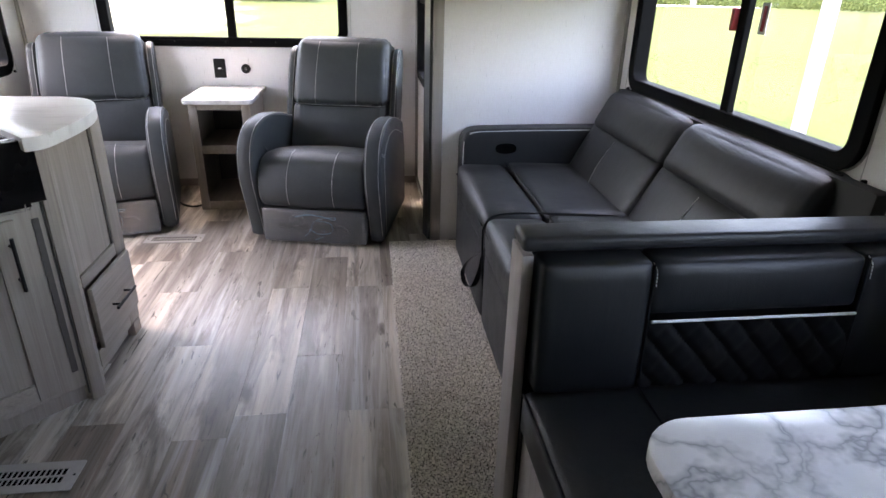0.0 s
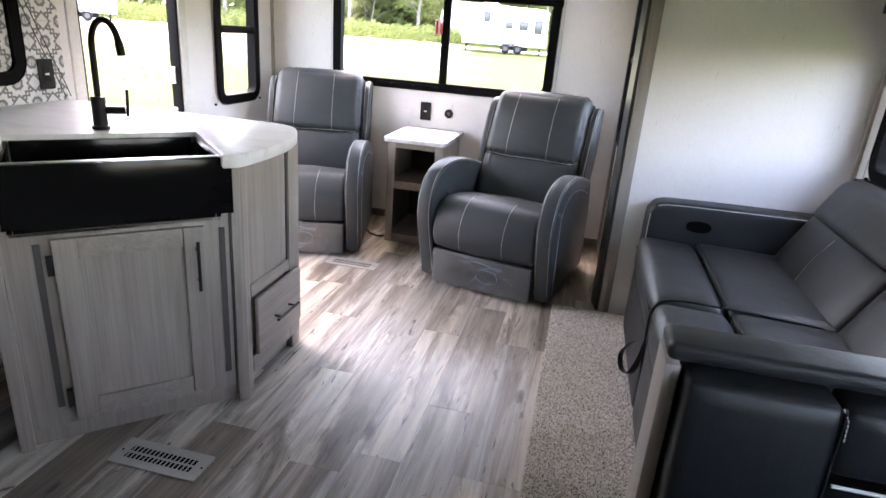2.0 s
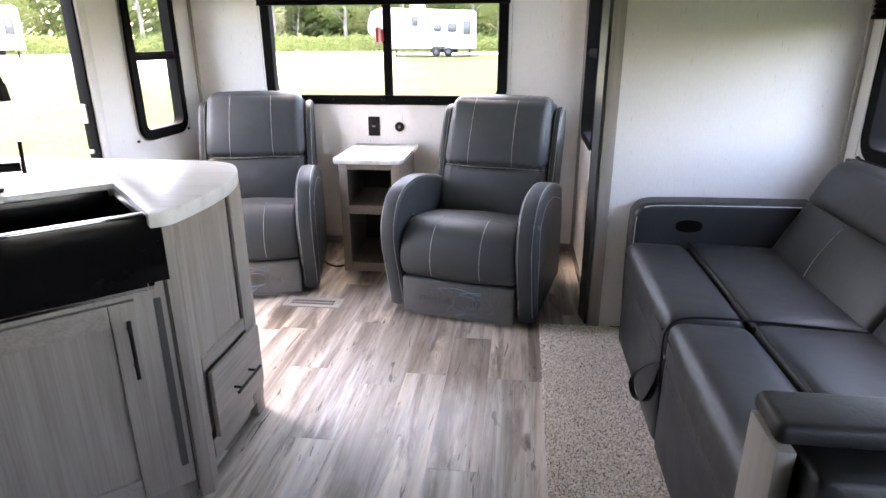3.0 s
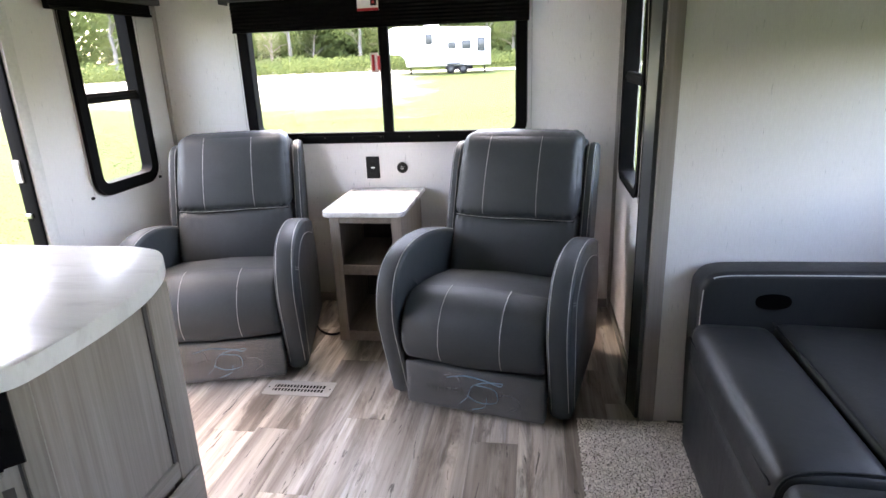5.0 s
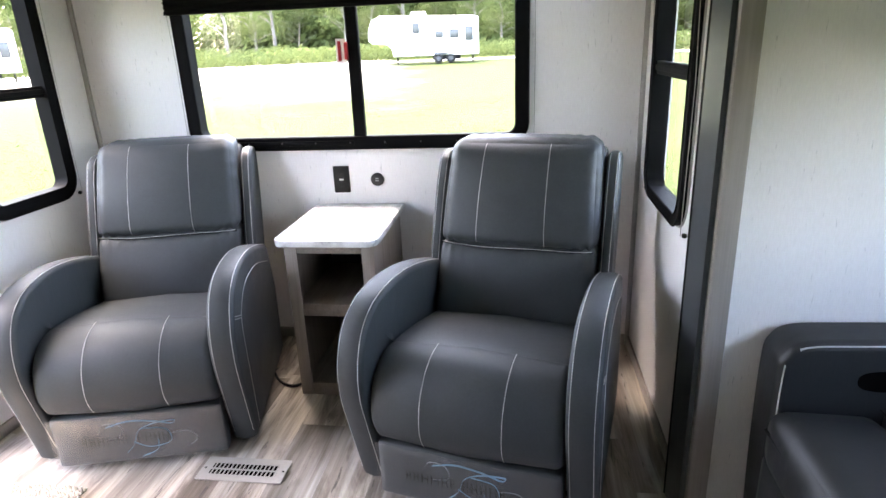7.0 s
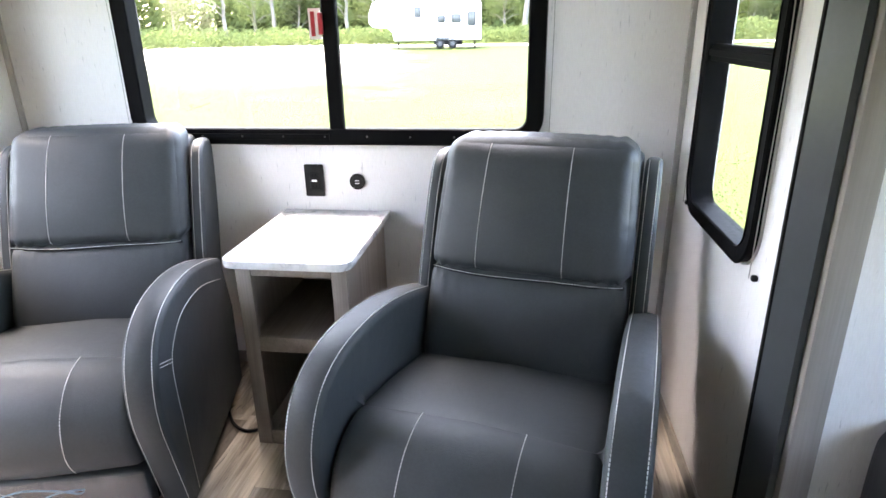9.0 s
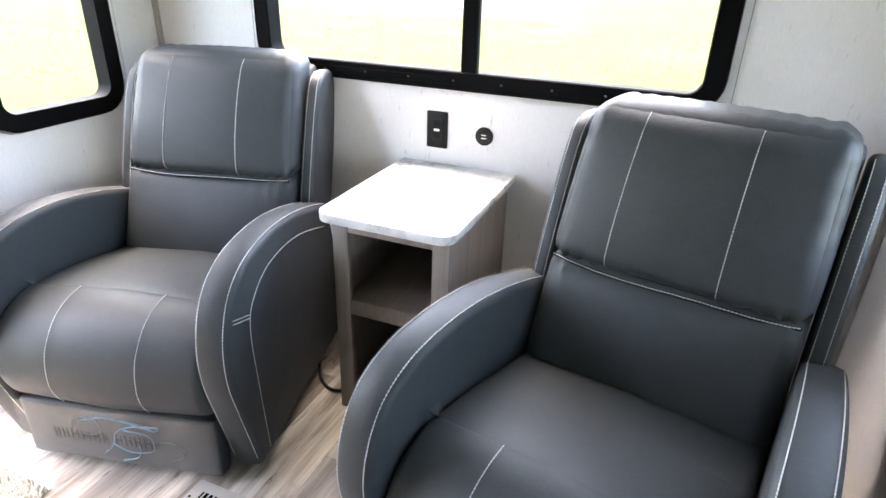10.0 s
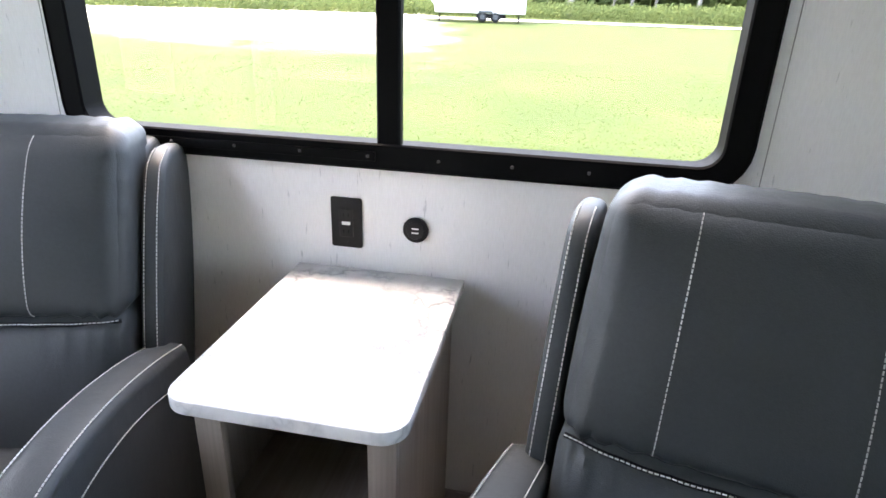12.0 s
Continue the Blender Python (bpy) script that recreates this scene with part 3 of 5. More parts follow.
# corner trims, where the panels meet
solo("trim_corner_left", slab(rounded_rect(LEFT + 0.001, LEFT + 0.019, REAR - 0.019, REAR - 0.001, 0.004, 2), 0.0, TOP, 0, on_z), TRIM_GREY, "taupe corner strip between wall panels", "trim", "structure")
solo("trim_corner_right", slab(rounded_rect(RIGHT - 0.019, RIGHT - 0.001, REAR - 0.019, REAR - 0.001, 0.004, 2), 0.0, TOP, 0, on_z), TRIM_GREY, "taupe corner strip between wall panels", "trim", "structure")
solo("trim_corner_slide", slab(rounded_rect(SLIDE_X - 0.017, SLIDE_X - 0.001, SLIDE_Y - 0.017, SLIDE_Y - 0.001, 0.004, 2), 0.0, TOP, 0, on_z), TRIM_GREY, "taupe corner strip in the slide-out", "trim", "structure")
solo("baseboard_left", box(LEFT + 0.001, LEFT + 0.012, 3.40, REAR - 0.02, 0, 0.05, 0.003), POST_WOOD, "low taupe baseboard along the wall", "baseboard", "structure")
solo("baseboard_rear", box(LEFT + 0.02, RIGHT - 0.02, REAR - 0.012, REAR - 0.001, 0, 0.05, 0.003), POST_WOOD, "low taupe baseboard along the rear wall", "baseboard", "structure")
solo("baseboard_right", box(RIGHT - 0.012, RIGHT - 0.001, 3.349, REAR - 0.02, 0, 0.05, 0.003), POST_WOOD, "low taupe baseboard by the recliner", "baseboard", "structure")

# the slide-out's edge: rubber wiper, dark strip and oak post
post = thing("slide_post", "taupe oak post with dark wiper seal edging the slide-out", "trim", (0.46, 3.25, 0), kind="structure")
part("post", box(0.455, 0.508, SLIDE_Y - 0.012, SLIDE_Y + 0.03, 0.004, TOP, 0.004), POST_WOOD, post)
part("seal_strip", slab([(0.452, 3.240), (0.462, 3.256), (0.462, 3.285), (0.434, 3.334), (0.422, 3.328), (0.440, 3.242)], 0.004, TOP, 0.004, on_z, 2), SEAL_GREY, post, "dark grey glossy seal strip")
part("wiper", slab(rounded_rect(0.421, 0.468, 3.337, 3.347, 0.004, 2), 0.004, TOP, 0, on_z), RUBBER, post, "black rubber wiper")



# ---- windows ----
def window(name, place, inward, rect, label, bars=(), mull=(), shade=0.0, r=0.095, width=0.050, depth=0.022, w_wall=0.0, back=0.045):
    """A black-framed window; rect is the frame's outline in (a, z), inward the sign of the way into the room."""
    a0, a1, z0, z1 = rect
    ob = thing(name, label, "window", tuple(place(w_wall, (a0 + a1) / 2, z0)), kind="structure")
    s = inward
    inner = rounded_rect(a0 + width, a1 - width, z0 + width, z1 - width, max(0.012, r - width), 6)
    part("window_frame", ring(rounded_rect(a0, a1, z0, z1, r, 6), inner, w_wall + s * depth, w_wall - s * back, place, soft=s * 0.004 if s < 0 else 0.004), FRAME_BLACK, ob)
    lip = ring(rounded_rect(a0 - 0.007, a1 + 0.007, z0 - 0.007, z1 + 0.007, r + 0.007, 6), rounded_rect(a0 - 0.001, a1 + 0.001, z0 - 0.001, z1 + 0.001, r, 6), w_wall + s * 0.006, w_wall + s * 0.001, place, soft=0.001)
    part("trim_ring", lip, TRIM_GREY, ob)
    for b0, b1 in bars:
        bm = bmesh.new()
        slab([(a0 + width - 0.01, b0), (a1 - width + 0.01, b0), (a1 - width + 0.01, b1), (a0 + width - 0.01, b1)], w_wall - 0.012, w_wall + 0.012, 0.003, place, 1, bm)
        slab([(a0 + width - 0.01, b0 + 0.014), (a1 - width + 0.01, b0 + 0.014), (a1 - width + 0.01, b1 - 0.012), (a0 + width - 0.01, b1 - 0.012)], w_wall + s * 0.012 - 0.006, w_wall + s * 0.012 + 0.006, 0.002, place, 1, bm)
        part("crossbar", bm, FRAME_BLACK, ob)
    for m0, m1 in mull:
        part("mullion", slab([(m0, z0 + width - 0.01), (m1, z0 + width - 0.01), (m1, z1 - width + 0.01), (m0, z1 - width + 0.01)], w_wall - 0.014, w_wall + 0.014, 0.004, place, 1), FRAME_BLACK, ob)
    cuts_a = [a0 + width] + [c for m in mull for c in m] + [a1 - width]
    cuts_z = [z0 + width] + [c for b in bars for c in b] + [z1 - width]
    for i in range(0, len(cuts_a), 2):
        for j in range(0, len(cuts_z), 2):
            g = part("pane", slab([(cuts_a[i] - 0.008, cuts_z[j] - 0.008), (cuts_a[i + 1] + 0.008, cuts_z[j] - 0.008), (cuts_a[i + 1] + 0.008, cuts_z[j + 1] + 0.008), (cuts_a[i] - 0.008, cuts_z[j + 1] + 0.008)], w_wall - s * (back - 0.015), w_wall - s * (back - 0.019), 0, place), GLASS, ob, smooth=False)
            g.visible_shadow = False
    return ob


win_rear = window("window_1", on_y, -1, (-1.498, 0.005, 0.930, 1.72), "wide black-framed sliding rear window facing the lawn", mull=((-0.745, -0.693),), w_wall=REAR)
win_left = window("window_2", on_x, 1, (3.62, 4.108, 0.780, 1.72), "narrow black-framed window beside the entry door", bars=((1.205, 1.25),), w_wall=LEFT, width=0.056, back=0.034)
win_right = window("window_3", on_x, -1, (3.548, 4.105, 0.780, 1.72), "narrow black-framed window beside the slide-out", bars=((1.215, 1.26),), w_wall=RIGHT, width=0.036, back=0.040)
win_slide = window("window_4", on_x, -1, (1.555, 3.090, 0.862, 1.64), "wide black-framed window above the sofa", mull=((2.21, 2.26),), w_wall=SLIDE_X)
# out of view; added so daylight reaches the dinette and cabinets
win_added = window("window_added", on_x, -1, (-0.875, 0.975, 0.888, 1.575), "unseen black-framed window added beside the dinette table for daylight", mull=((0.20, 0.25),), w_wall=SLIDE_X)
win_kitchen = window("window_6", on_x, 1, (0.83, 2.31, 0.99, 1.64), "black-framed kitchen window above the counter", w_wall=LEFT)

part("sill_track", box(-1.42, -0.745, REAR - 0.030, REAR - 0.020, 0.945, 0.965, 0.002), FRAME_BLACK, win_rear)
for k in range(9):
    x = -1.38 + 0.155 * k
    part("screw", cushion((x, REAR - 0.0325, 0.957), (0.0035, 0.002, 0.0035), 0.0018, cuts=2), VALANCE_GREY, win_rear)
part("latch", box(-0.752, -0.738, REAR - 0.034, REAR - 0.0145, 1.30, 1.37, 0.004), RED, win_rear, "red plastic exit latch")
sl = part("latch", box(SLIDE_X - 0.036, SLIDE_X - 0.014, 2.25, 2.27, 1.19, 1.265, 0.004), RED, win_slide, "red plastic exit latch")
# exit stickers on the glass: small white tags with a printed bar
for ob, bm, bm2 in ((win_rear, box(-0.80, -0.757, REAR + 0.016, REAR + 0.018, 1.285, 1.385), box(-0.792, -0.778, REAR + 0.0135, REAR + 0.0155, 1.295, 1.375)),
                    (win_slide, box(SLIDE_X + 0.016, SLIDE_X + 0.018, 2.135, 2.175, 1.185, 1.285), box(SLIDE_X + 0.0135, SLIDE_X + 0.0155, 2.145, 2.16, 1.195, 1.275))):
    st = part("exit_sticker", bm, PAPER, ob, "white exit sticker with red lettering bar")
    part("lettering", bm2, RED, st, placed=True)


def shade(name, place, s, wall, a0, a1, low, high, label, out=0.06):
    """A gathered pleated blind under a padded valance box, with its two cords and end buttons."""
    ob = thing(name, label, "window shade", tuple(place(wall, (a0 + a1) / 2, low)))
    n, pts = 9, []
    for k in range(2 * n + 1):
        pts.append((out - (0.012 if k % 2 else 0.0), low + 0.012 + (high - low) * k / (2 * n)))
    loop = [(0.030, low)] + [(out, low), (out, low + 0.010)] + pts + [(0.030, high)]
    lo = [(wall + s * d, z) for d, z in loop]
    turnp = (lambda w, a, b: place(a, w, b))
    bm = slab(lo, a0, a1, 0, turnp)
    part("pleats", bm, SHADE_BLACK, ob, smooth=False)
    v0, v1 = high - 0.01, high + 0.19
    vb = slab([(wall + s * 0.024, v0), (wall + s * 0.10, v0), (wall + s * 0.10, v1), (wall + s * 0.024, v1)], a0 - 0.03, a1 + 0.03, 0.012, turnp, 3)
    part("valance", vb, VALANCE_GREY, ob, "dark grey padded valance")
    return ob


sh_rear = shade("pleated_shade", on_y, -1, REAR, -1.505, 0.018, 1.505, 1.665, "black pleated shade raised under a dark grey valance")
sh_left = shade("pleated_shade", on_x, 1, LEFT, 3.53, 4.225, 1.60, 1.665, "black pleated shade fully raised under a grey valance")
sh_slide = shade("pleated_shade", on_x, -1, SLIDE_X, 1.52, 3.135, 1.375, 1.53, "black pleated shade half raised above the sofa")
sh_right = shade("pleated_shade", on_x, -1, RIGHT, 3.55, 4.15, 1.60, 1.665, "black pleated shade fully raised by the slide-out")


def cord(name, place, s, wall, a, z, top, parent):
    bm = tube([place(wall + s * 0.020, a, z), place(wall + s * 0.016, a + 0.002, (z + top) / 2), place(wall + s * 0.03, a, top)], 0.0012, 4)
    part("cord", bm, TRIM_GREY, parent, "thin grey blind cord")
    part("cord_button", cushion(tuple(place(wall + s * 0.008, a, z)), (0.008, 0.008, 0.008), 0.007, cuts=3), BLACK, parent, "small black cord button")


for a, z in ((3.603, 0.788), (4.126, 0.788)):
    cord("cord", on_x, 1, LEFT, a, z, 1.66, sh_left)
for a, z in ((3.530, 0.778), (4.135, 0.785)):
    cord("cord", on_x, -1, RIGHT, a, z, 1.66, sh_right)
for a in (1.53, 3.11):
    cord("cord", on_x, -1, SLIDE_X, a, 0.858, 1.50, sh_slide)
for x in (-1.515, 0.03):
    cord("cord", on_y, -1, REAR, x, 0.93, 1.66, sh_rear)

tag = thing("hang_tag", "white printed safety card with red band hanging on the shade", "tag", (-0.765, 4.235, 1.585))
part("card", box(-0.818, -0.712, 4.232, 4.2345, 1.580, 1.80), PAPER, tag)
part("red_band", box(-0.818, -0.712, 4.2295, 4.2315, 1.580, 1.592), RED, tag)
part("picture", box(-0.75, -0.720, 4.2295, 4.2315, 1.603, 1.630), INK, tag)
part("picture", box(-0.742, -0.73, 4.2275, 4.2292, 1.612, 1.624), RED, tag)
for k in range(8):
    part("text_bar", box(-0.808, -0.722 - 0.02 * (k % 3), 4.2295, 4.2315, 1.655 + 0.017 * k, 1.660 + 0.017 * k), GREY_INK, tag)

# ---- entry door opening ----
door = thing("door_1", "open entry doorway with black metal frame and white strike", "door", (LEFT, 2.955, 0), kind="structure")
for y0, y1 in ((2.614, 2.627), (3.284, 3.298)):
    part("door_jamb", box(LEFT - 0.052, LEFT + 0.006, y0, y1, 0.0, 1.93, 0.003), FRAME_BLACK, door)
part("door_head", box(LEFT - 0.10, LEFT + 0.006, 2.629, 3.282, 1.91, 1.93, 0.003), FRAME_BLACK, door)
part("threshold", box(LEFT - 0.11, LEFT + 0.02, 2.629, 3.282, -0.02, 0.008, 0.004), FRAME_BLACK, door, "black metal threshold")
part("strike", box(LEFT - 0.045, LEFT - 0.02, 3.272, 3.2835, 0.93, 1.02, 0.002), PAPER, door, "white strike plate")
part("strike", box(LEFT - 0.045, LEFT - 0.02, 3.275, 3.2835, 0.78, 0.80, 0.002), STEEL, door)
for y0, y1 in ((2.552, 2.610), (3.302, 3.36)):
    part("casing", box(LEFT + 0.001, LEFT + 0.014, y0, y1, 0.0, 1.96, 0.004), CEILING, door, "white casing")


# ---- kitchen corner: diagonal sink base, peninsula end, counter ----
P0 = Vector((-0.817, 1.932))
DU, DN = Vector((-0.7071, -0.7071)), Vector((-0.7071, 0.7071))   # along the diagonal front, and into the cabinet


def diag(u, d, z):
    p = P0 + DU * u + DN * d
    return Vector((p.x, p.y, z))


def dbox(u0, u1, d0, d1, z0, z1, bevel=0.003, bm=None):
    return slab([(u0, z0), (u1, z0), (u1, z1), (u0, z1)], d0, d1, bevel, lambda w, a, b: diag(a, w, b), 2, bm)


def bar_handle(parent, a, b, out, r=0.0055):
    """A black bar pull from a to b standing off along out."""
    a, b, out = Vector(a), Vector(b), Vector(out)
    h = part("handle", tube([a + out, b + out], r, 10), BLACK, parent, "matte black bar pull")
    for t in (0.18, 0.82):
        p = a.lerp(b, t)
        part("standoff", tube([p, p + out], r * 0.8, 8), BLACK, h)
    return h


sink_base = thing("sink_base_cabinet", "grey oak diagonal corner cabinet below the farmhouse sink", "cabinet", (-1.08, 1.63, 0))
part("face_frame", dbox(-0.005, 0.655, 0.004, 0.022, 0.062, 0.712), CAB_WOOD, sink_base)
part("toe_kick", dbox(-0.005, 0.66, 0.020, 0.035, 0.0, 0.060), CAB_WOOD, sink_base)
part("corner_stile", dbox(-0.030, 0.010, -0.008, 0.012, 0.0, 0.87, 0.005), CAB_WOOD, sink_base)
# thin dark strips draw the shade of the groove and slots
part("groove_shade", dbox(0.012, 0.017, 0.0, 0.0035, 0.03, 0.71, 0), CAB_SHADED, sink_base)
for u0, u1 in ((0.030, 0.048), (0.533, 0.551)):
    part("slot_shade", dbox(u0, u1, 0.0005, 0.0035, 0.13, 0.665, 0), CAB_SHADED, sink_base, "darkened strip drawn for the shade in a slot")
part("left_stile", dbox(0.625, 0.665, -0.008, 0.018, 0.0, 0.87, 0.005), CAB_WOOD, sink_base)
dd = part("door", dbox(0.155, 0.445, -0.008, -0.003, 0.145, 0.625, 0), CAB_WOOD, sink_base, "shaker door with recessed panel")
for u0, u1 in ((0.096, 0.158), (0.442, 0.505)):
    part("stile", dbox(u0, u1, -0.020, -0.001, 0.09, 0.68, 0.003), CAB_WOOD, dd)
for z0, z1 in ((0.09, 0.150), (0.620, 0.68)):
    part("rail", dbox(0.159, 0.441, -0.0195, -0.001, z0, z1, 0.003), CAB_WOOD_H, dd)
bar_handle(sink_base, diag(0.122, -0.020, 0.475), diag(0.122, -0.020, 0.64), (DN.x * -0.03, DN.y * -0.03, 0))
for z in (0.16, 0.60):
    part("hinge", dbox(0.507, 0.524, -0.016, 0.002, z - 0.03, z + 0.03, 0.004), BLACK, sink_base, "black overlay hinge")

pen = thing("peninsula_cabinet", "grey oak peninsula end with a panel above one drawer", "cabinet", (-1.1, 2.15, 0))
X = -0.820
part("body", slab([(-0.98, 2.06), (-0.85, 2.06), (-0.85, 2.385), (-1.40, 2.385), (-1.14, 2.20)], 0.065, 0.868, 0.002, on_z, 1), CAB_WOOD, pen)
part("corner_post", slab(rounded_rect(X - 0.06, X, 1.932, 2.030, 0.012, 3), 0.0, 0.868, 0, on_z), CAB_WOOD, pen)
part("end_panel", box(X - 0.03, X - 0.010, 2.030, 2.368, 0.40, 0.868), CAB_WOOD, pen)
part("stile", box(X - 0.028, X, 2.318, 2.402, 0.058, 0.868, 0.003), CAB_WOOD, pen)
# dark strip draws the shaded groove at the panel's edge
part("panel_edge_shade", box(X - 0.0095, X - 0.0050, 2.306, 2.3175, 0.413, 0.868), CAB_SHADED, pen, "darkened strip for the groove's shade beside the panel")
part("mid_rail", box(X - 0.028, X - 0.001, 2.031, 2.317, 0.366, 0.412, 0.003), CAB_WOOD_H, pen)
part("low_rail", box(X - 0.028, X - 0.001, 2.031, 2.317, 0.058, 0.125, 0.003), CAB_WOOD_H, pen)
part("toe_kick", box(X - 0.055, X - 0.035, 2.030, 2.382, 0.0, 0.057), CAB_WOOD_H, pen)
part("foot", box(X - 0.03, X, 2.335, 2.398, 0.0, 0.057, 0.003), CAB_WOOD, pen)
part("drawer", box(X + 0.001, X + 0.018, 2.042, 2.378, 0.128, 0.358, 0.003), CAB_WOOD_H, pen, "flat drawer front")
bar_handle(pen, (X + 0.018, 2.13, 0.238), (X + 0.018, 2.30, 0.238), (0.03, 0, 0))
part("back_panel", box(-1.96, X - 0.03, 2.387, 2.402, 0.0, 0.868, 0.002), CAB_WOOD, pen)

base = thing("base_cabinet", "grey oak base cabinet run along the kitchen wall", "cabinet", (-1.65, 0.2, 0))
part("body", box(-1.96, -1.335, FRONT + 0.01, 1.40, 0.065, 0.868), CAB_WOOD, base)
# the toe kick's shade is put into its colour
part("toe_kick", box(-1.36, -1.345, FRONT + 0.01, 1.40, 0.0, 0.064), CAB_SHADED, base)
for y0 in (0.80, 0.25, -0.30):
    d = part("door", box(-1.334, -1.326, y0 + 0.055, y0 + 0.445, 0.145, 0.625), CAB_WOOD, base)
    for a, b in ((y0, y0 + 0.058), (y0 + 0.442, y0 + 0.50)):
        part("stile", box(-1.334, -1.314, a, b, 0.09, 0.68, 0.003), CAB_WOOD, d)
    for a, b in ((0.09, 0.15), (0.62, 0.68)):
        part("rail", box(-1.334, -1.3145, y0 + 0.059, y0 + 0.441, a, b, 0.003), CAB_WOOD_H, d)
    bar_handle(base, (-1.314, y0 + 0.47, 0.47), (-1.314, y0 + 0.47, 0.63), (0.03, 0, 0))

# the worktop, with the sink's notch cut from its diagonal front
end_curve = smooth_line([(-0.805, 1.868), (-0.768, 1.905), (-0.758, 1.99), (-0.757, 2.12), (-0.774, 2.26), (-0.822, 2.40), (-0.892, 2.495), (-0.985, 2.53)], 5)
notch = [diag(0.605, -0.03, 0), diag(0.605, 0.37, 0), diag(0.035, 0.37, 0), diag(0.035, -0.03, 0)]
outline = [(LEFT + 0.002, FRONT + 0.01), (-1.295, FRONT + 0.01), (-1.295, 1.40)] + [(p.x, p.y) for p in notch] + [(p.x, p.y) for p in end_curve] + [(LEFT + 0.002, 2.53)]
wt = thing("worktop", "white streaked laminate worktop with a rounded peninsula end", "countertop", (-1.5, 1.5, 0.87))
bm = slab(outline, 0.870, 0.910, 0.004, on_z, 2)
bmesh.ops.triangulate(bm, faces=[f for f in bm.faces if len(f.verts) > 4])
part("slab", bm, COUNTER, wt)

sink = thing("farmhouse_sink", "black apron-front farmhouse sink with a steel strip as its rim glint", "sink", (-1.2, 1.75, 0.7))
part("apron", dbox(0.002, 0.612, -0.022, 0.0, 0.716, 0.897, 0.006), SINK_BLACK, sink, "glossy black apron")
for u0, u1, d0, d1 in ((0.037, 0.052, 0.002, 0.368), (0.590, 0.603, 0.002, 0.368), (0.054, 0.588, 0.353, 0.368)):
    part("basin_wall", dbox(u0, u1, d0, d1, 0.70, 0.893, 0.002), SINK_BLACK, sink)
part("basin_wall", dbox(0.054, 0.588, 0.002, 0.014, 0.70, 0.893, 0.002), SINK_BLACK, sink)
part("basin_floor", dbox(0.04, 0.60, 0.004, 0.366, 0.69, 0.699, 0), SINK_BLACK, sink)
# steel strip laid on the black rim to imitate its window highlight
part("rim", dbox(0.02, 0.60, 0.0005, 0.016, 0.894, 0.899, 0.001), STEEL, sink, "steel strip standing in for the front rim's glint")
part("drain", slab([(diag(0.32, 0.2, 0).x + 0.04 * math.cos(k * 0.524), diag(0.32, 0.2, 0).y + 0.04 * math.sin(k * 0.524)) for k in range(12)], 0.6995, 0.702, 0.001, on_z, 1), STEEL, sink)

fc = thing("kitchen_faucet", "matte black gooseneck faucet with a side lever", "faucet", (-1.365, 2.02, 0.91))
fx, fy = -1.365, 2.02
SD = Vector((0.98, -0.18, 0))
circle = lambda x, y, r, n=20: [(x + r * math.cos(k * math.tau / n), y + r * math.sin(k * math.tau / n)) for k in range(n)]
part("base_ring", slab(circle(fx, fy, 0.029), 0.910, 0.922, 0.003, on_z, 2), BLACK, fc)
part("valve_body", slab(circle(fx, fy, 0.023), 0.922, 1.02, 0.004, on_z, 2), BLACK, fc)
neck = [Vector((fx, fy, 1.018)), Vector((fx, fy, 1.10)), Vector((fx, fy, 1.17))]
neck += [Vector((fx, fy, 1.185)) + SD * (0.064 - 0.064 * math.cos(radians(a))) + Vector((0, 0, 0.082 * math.sin(radians(a)))) for a in range(0, 176, 12)]
part("neck", tube(neck, 0.0105, 12), BLACK, fc)
tip = neck[-1]
part("spray_head", tube([tip + Vector((0, 0, 0.003)), tip + SD * 0.004 - Vector((0, 0, 0.018)), tip + SD * 0.008 - Vector((0, 0, 0.04))], 0.013, 12), BLACK, fc)
lv = Vector((0.80, 0.60, 0))
root = Vector((fx, fy, 0.975))
part("lever_hub", tube([root, root + lv * 0.080], 0.0135, 12), BLACK, fc)
part("lever", tube([root + lv * 0.086 - Vector((0, 0, 0.02)), root + lv * 0.090 + Vector((0, 0, 0.07))], 0.0055, 8), BLACK, fc)

# printed backsplash tiles round the kitchen window
bs = tagged(new("backsplash", mesh_of("backsplash", box(LEFT + 0.001, LEFT + 0.003, FRONT + 0.01, 2.508, 0.911, 1.62), TRIM_GREY, False)), "white and grey scroll-printed tile backsplash behind the counter", "backsplash", "", "structure")
me = mesh_of("tile", box(0.0, 0.004, -0.0792, 0.0792, -0.0792, 0.0792, 0.001, 1), TILE, False)
for i in range(12):
    for j in range(5):
        y, z = 2.428 - 0.16 * i, 0.992 + 0.16 * j
        if j == 4 or (0.82 < y - 0.08 and y + 0.08 < 2.32 and z - 0.08 > 0.98):
            continue
        t = new("tile", me)
        t.location, t.parent = (LEFT + 0.0032, y, z), bs


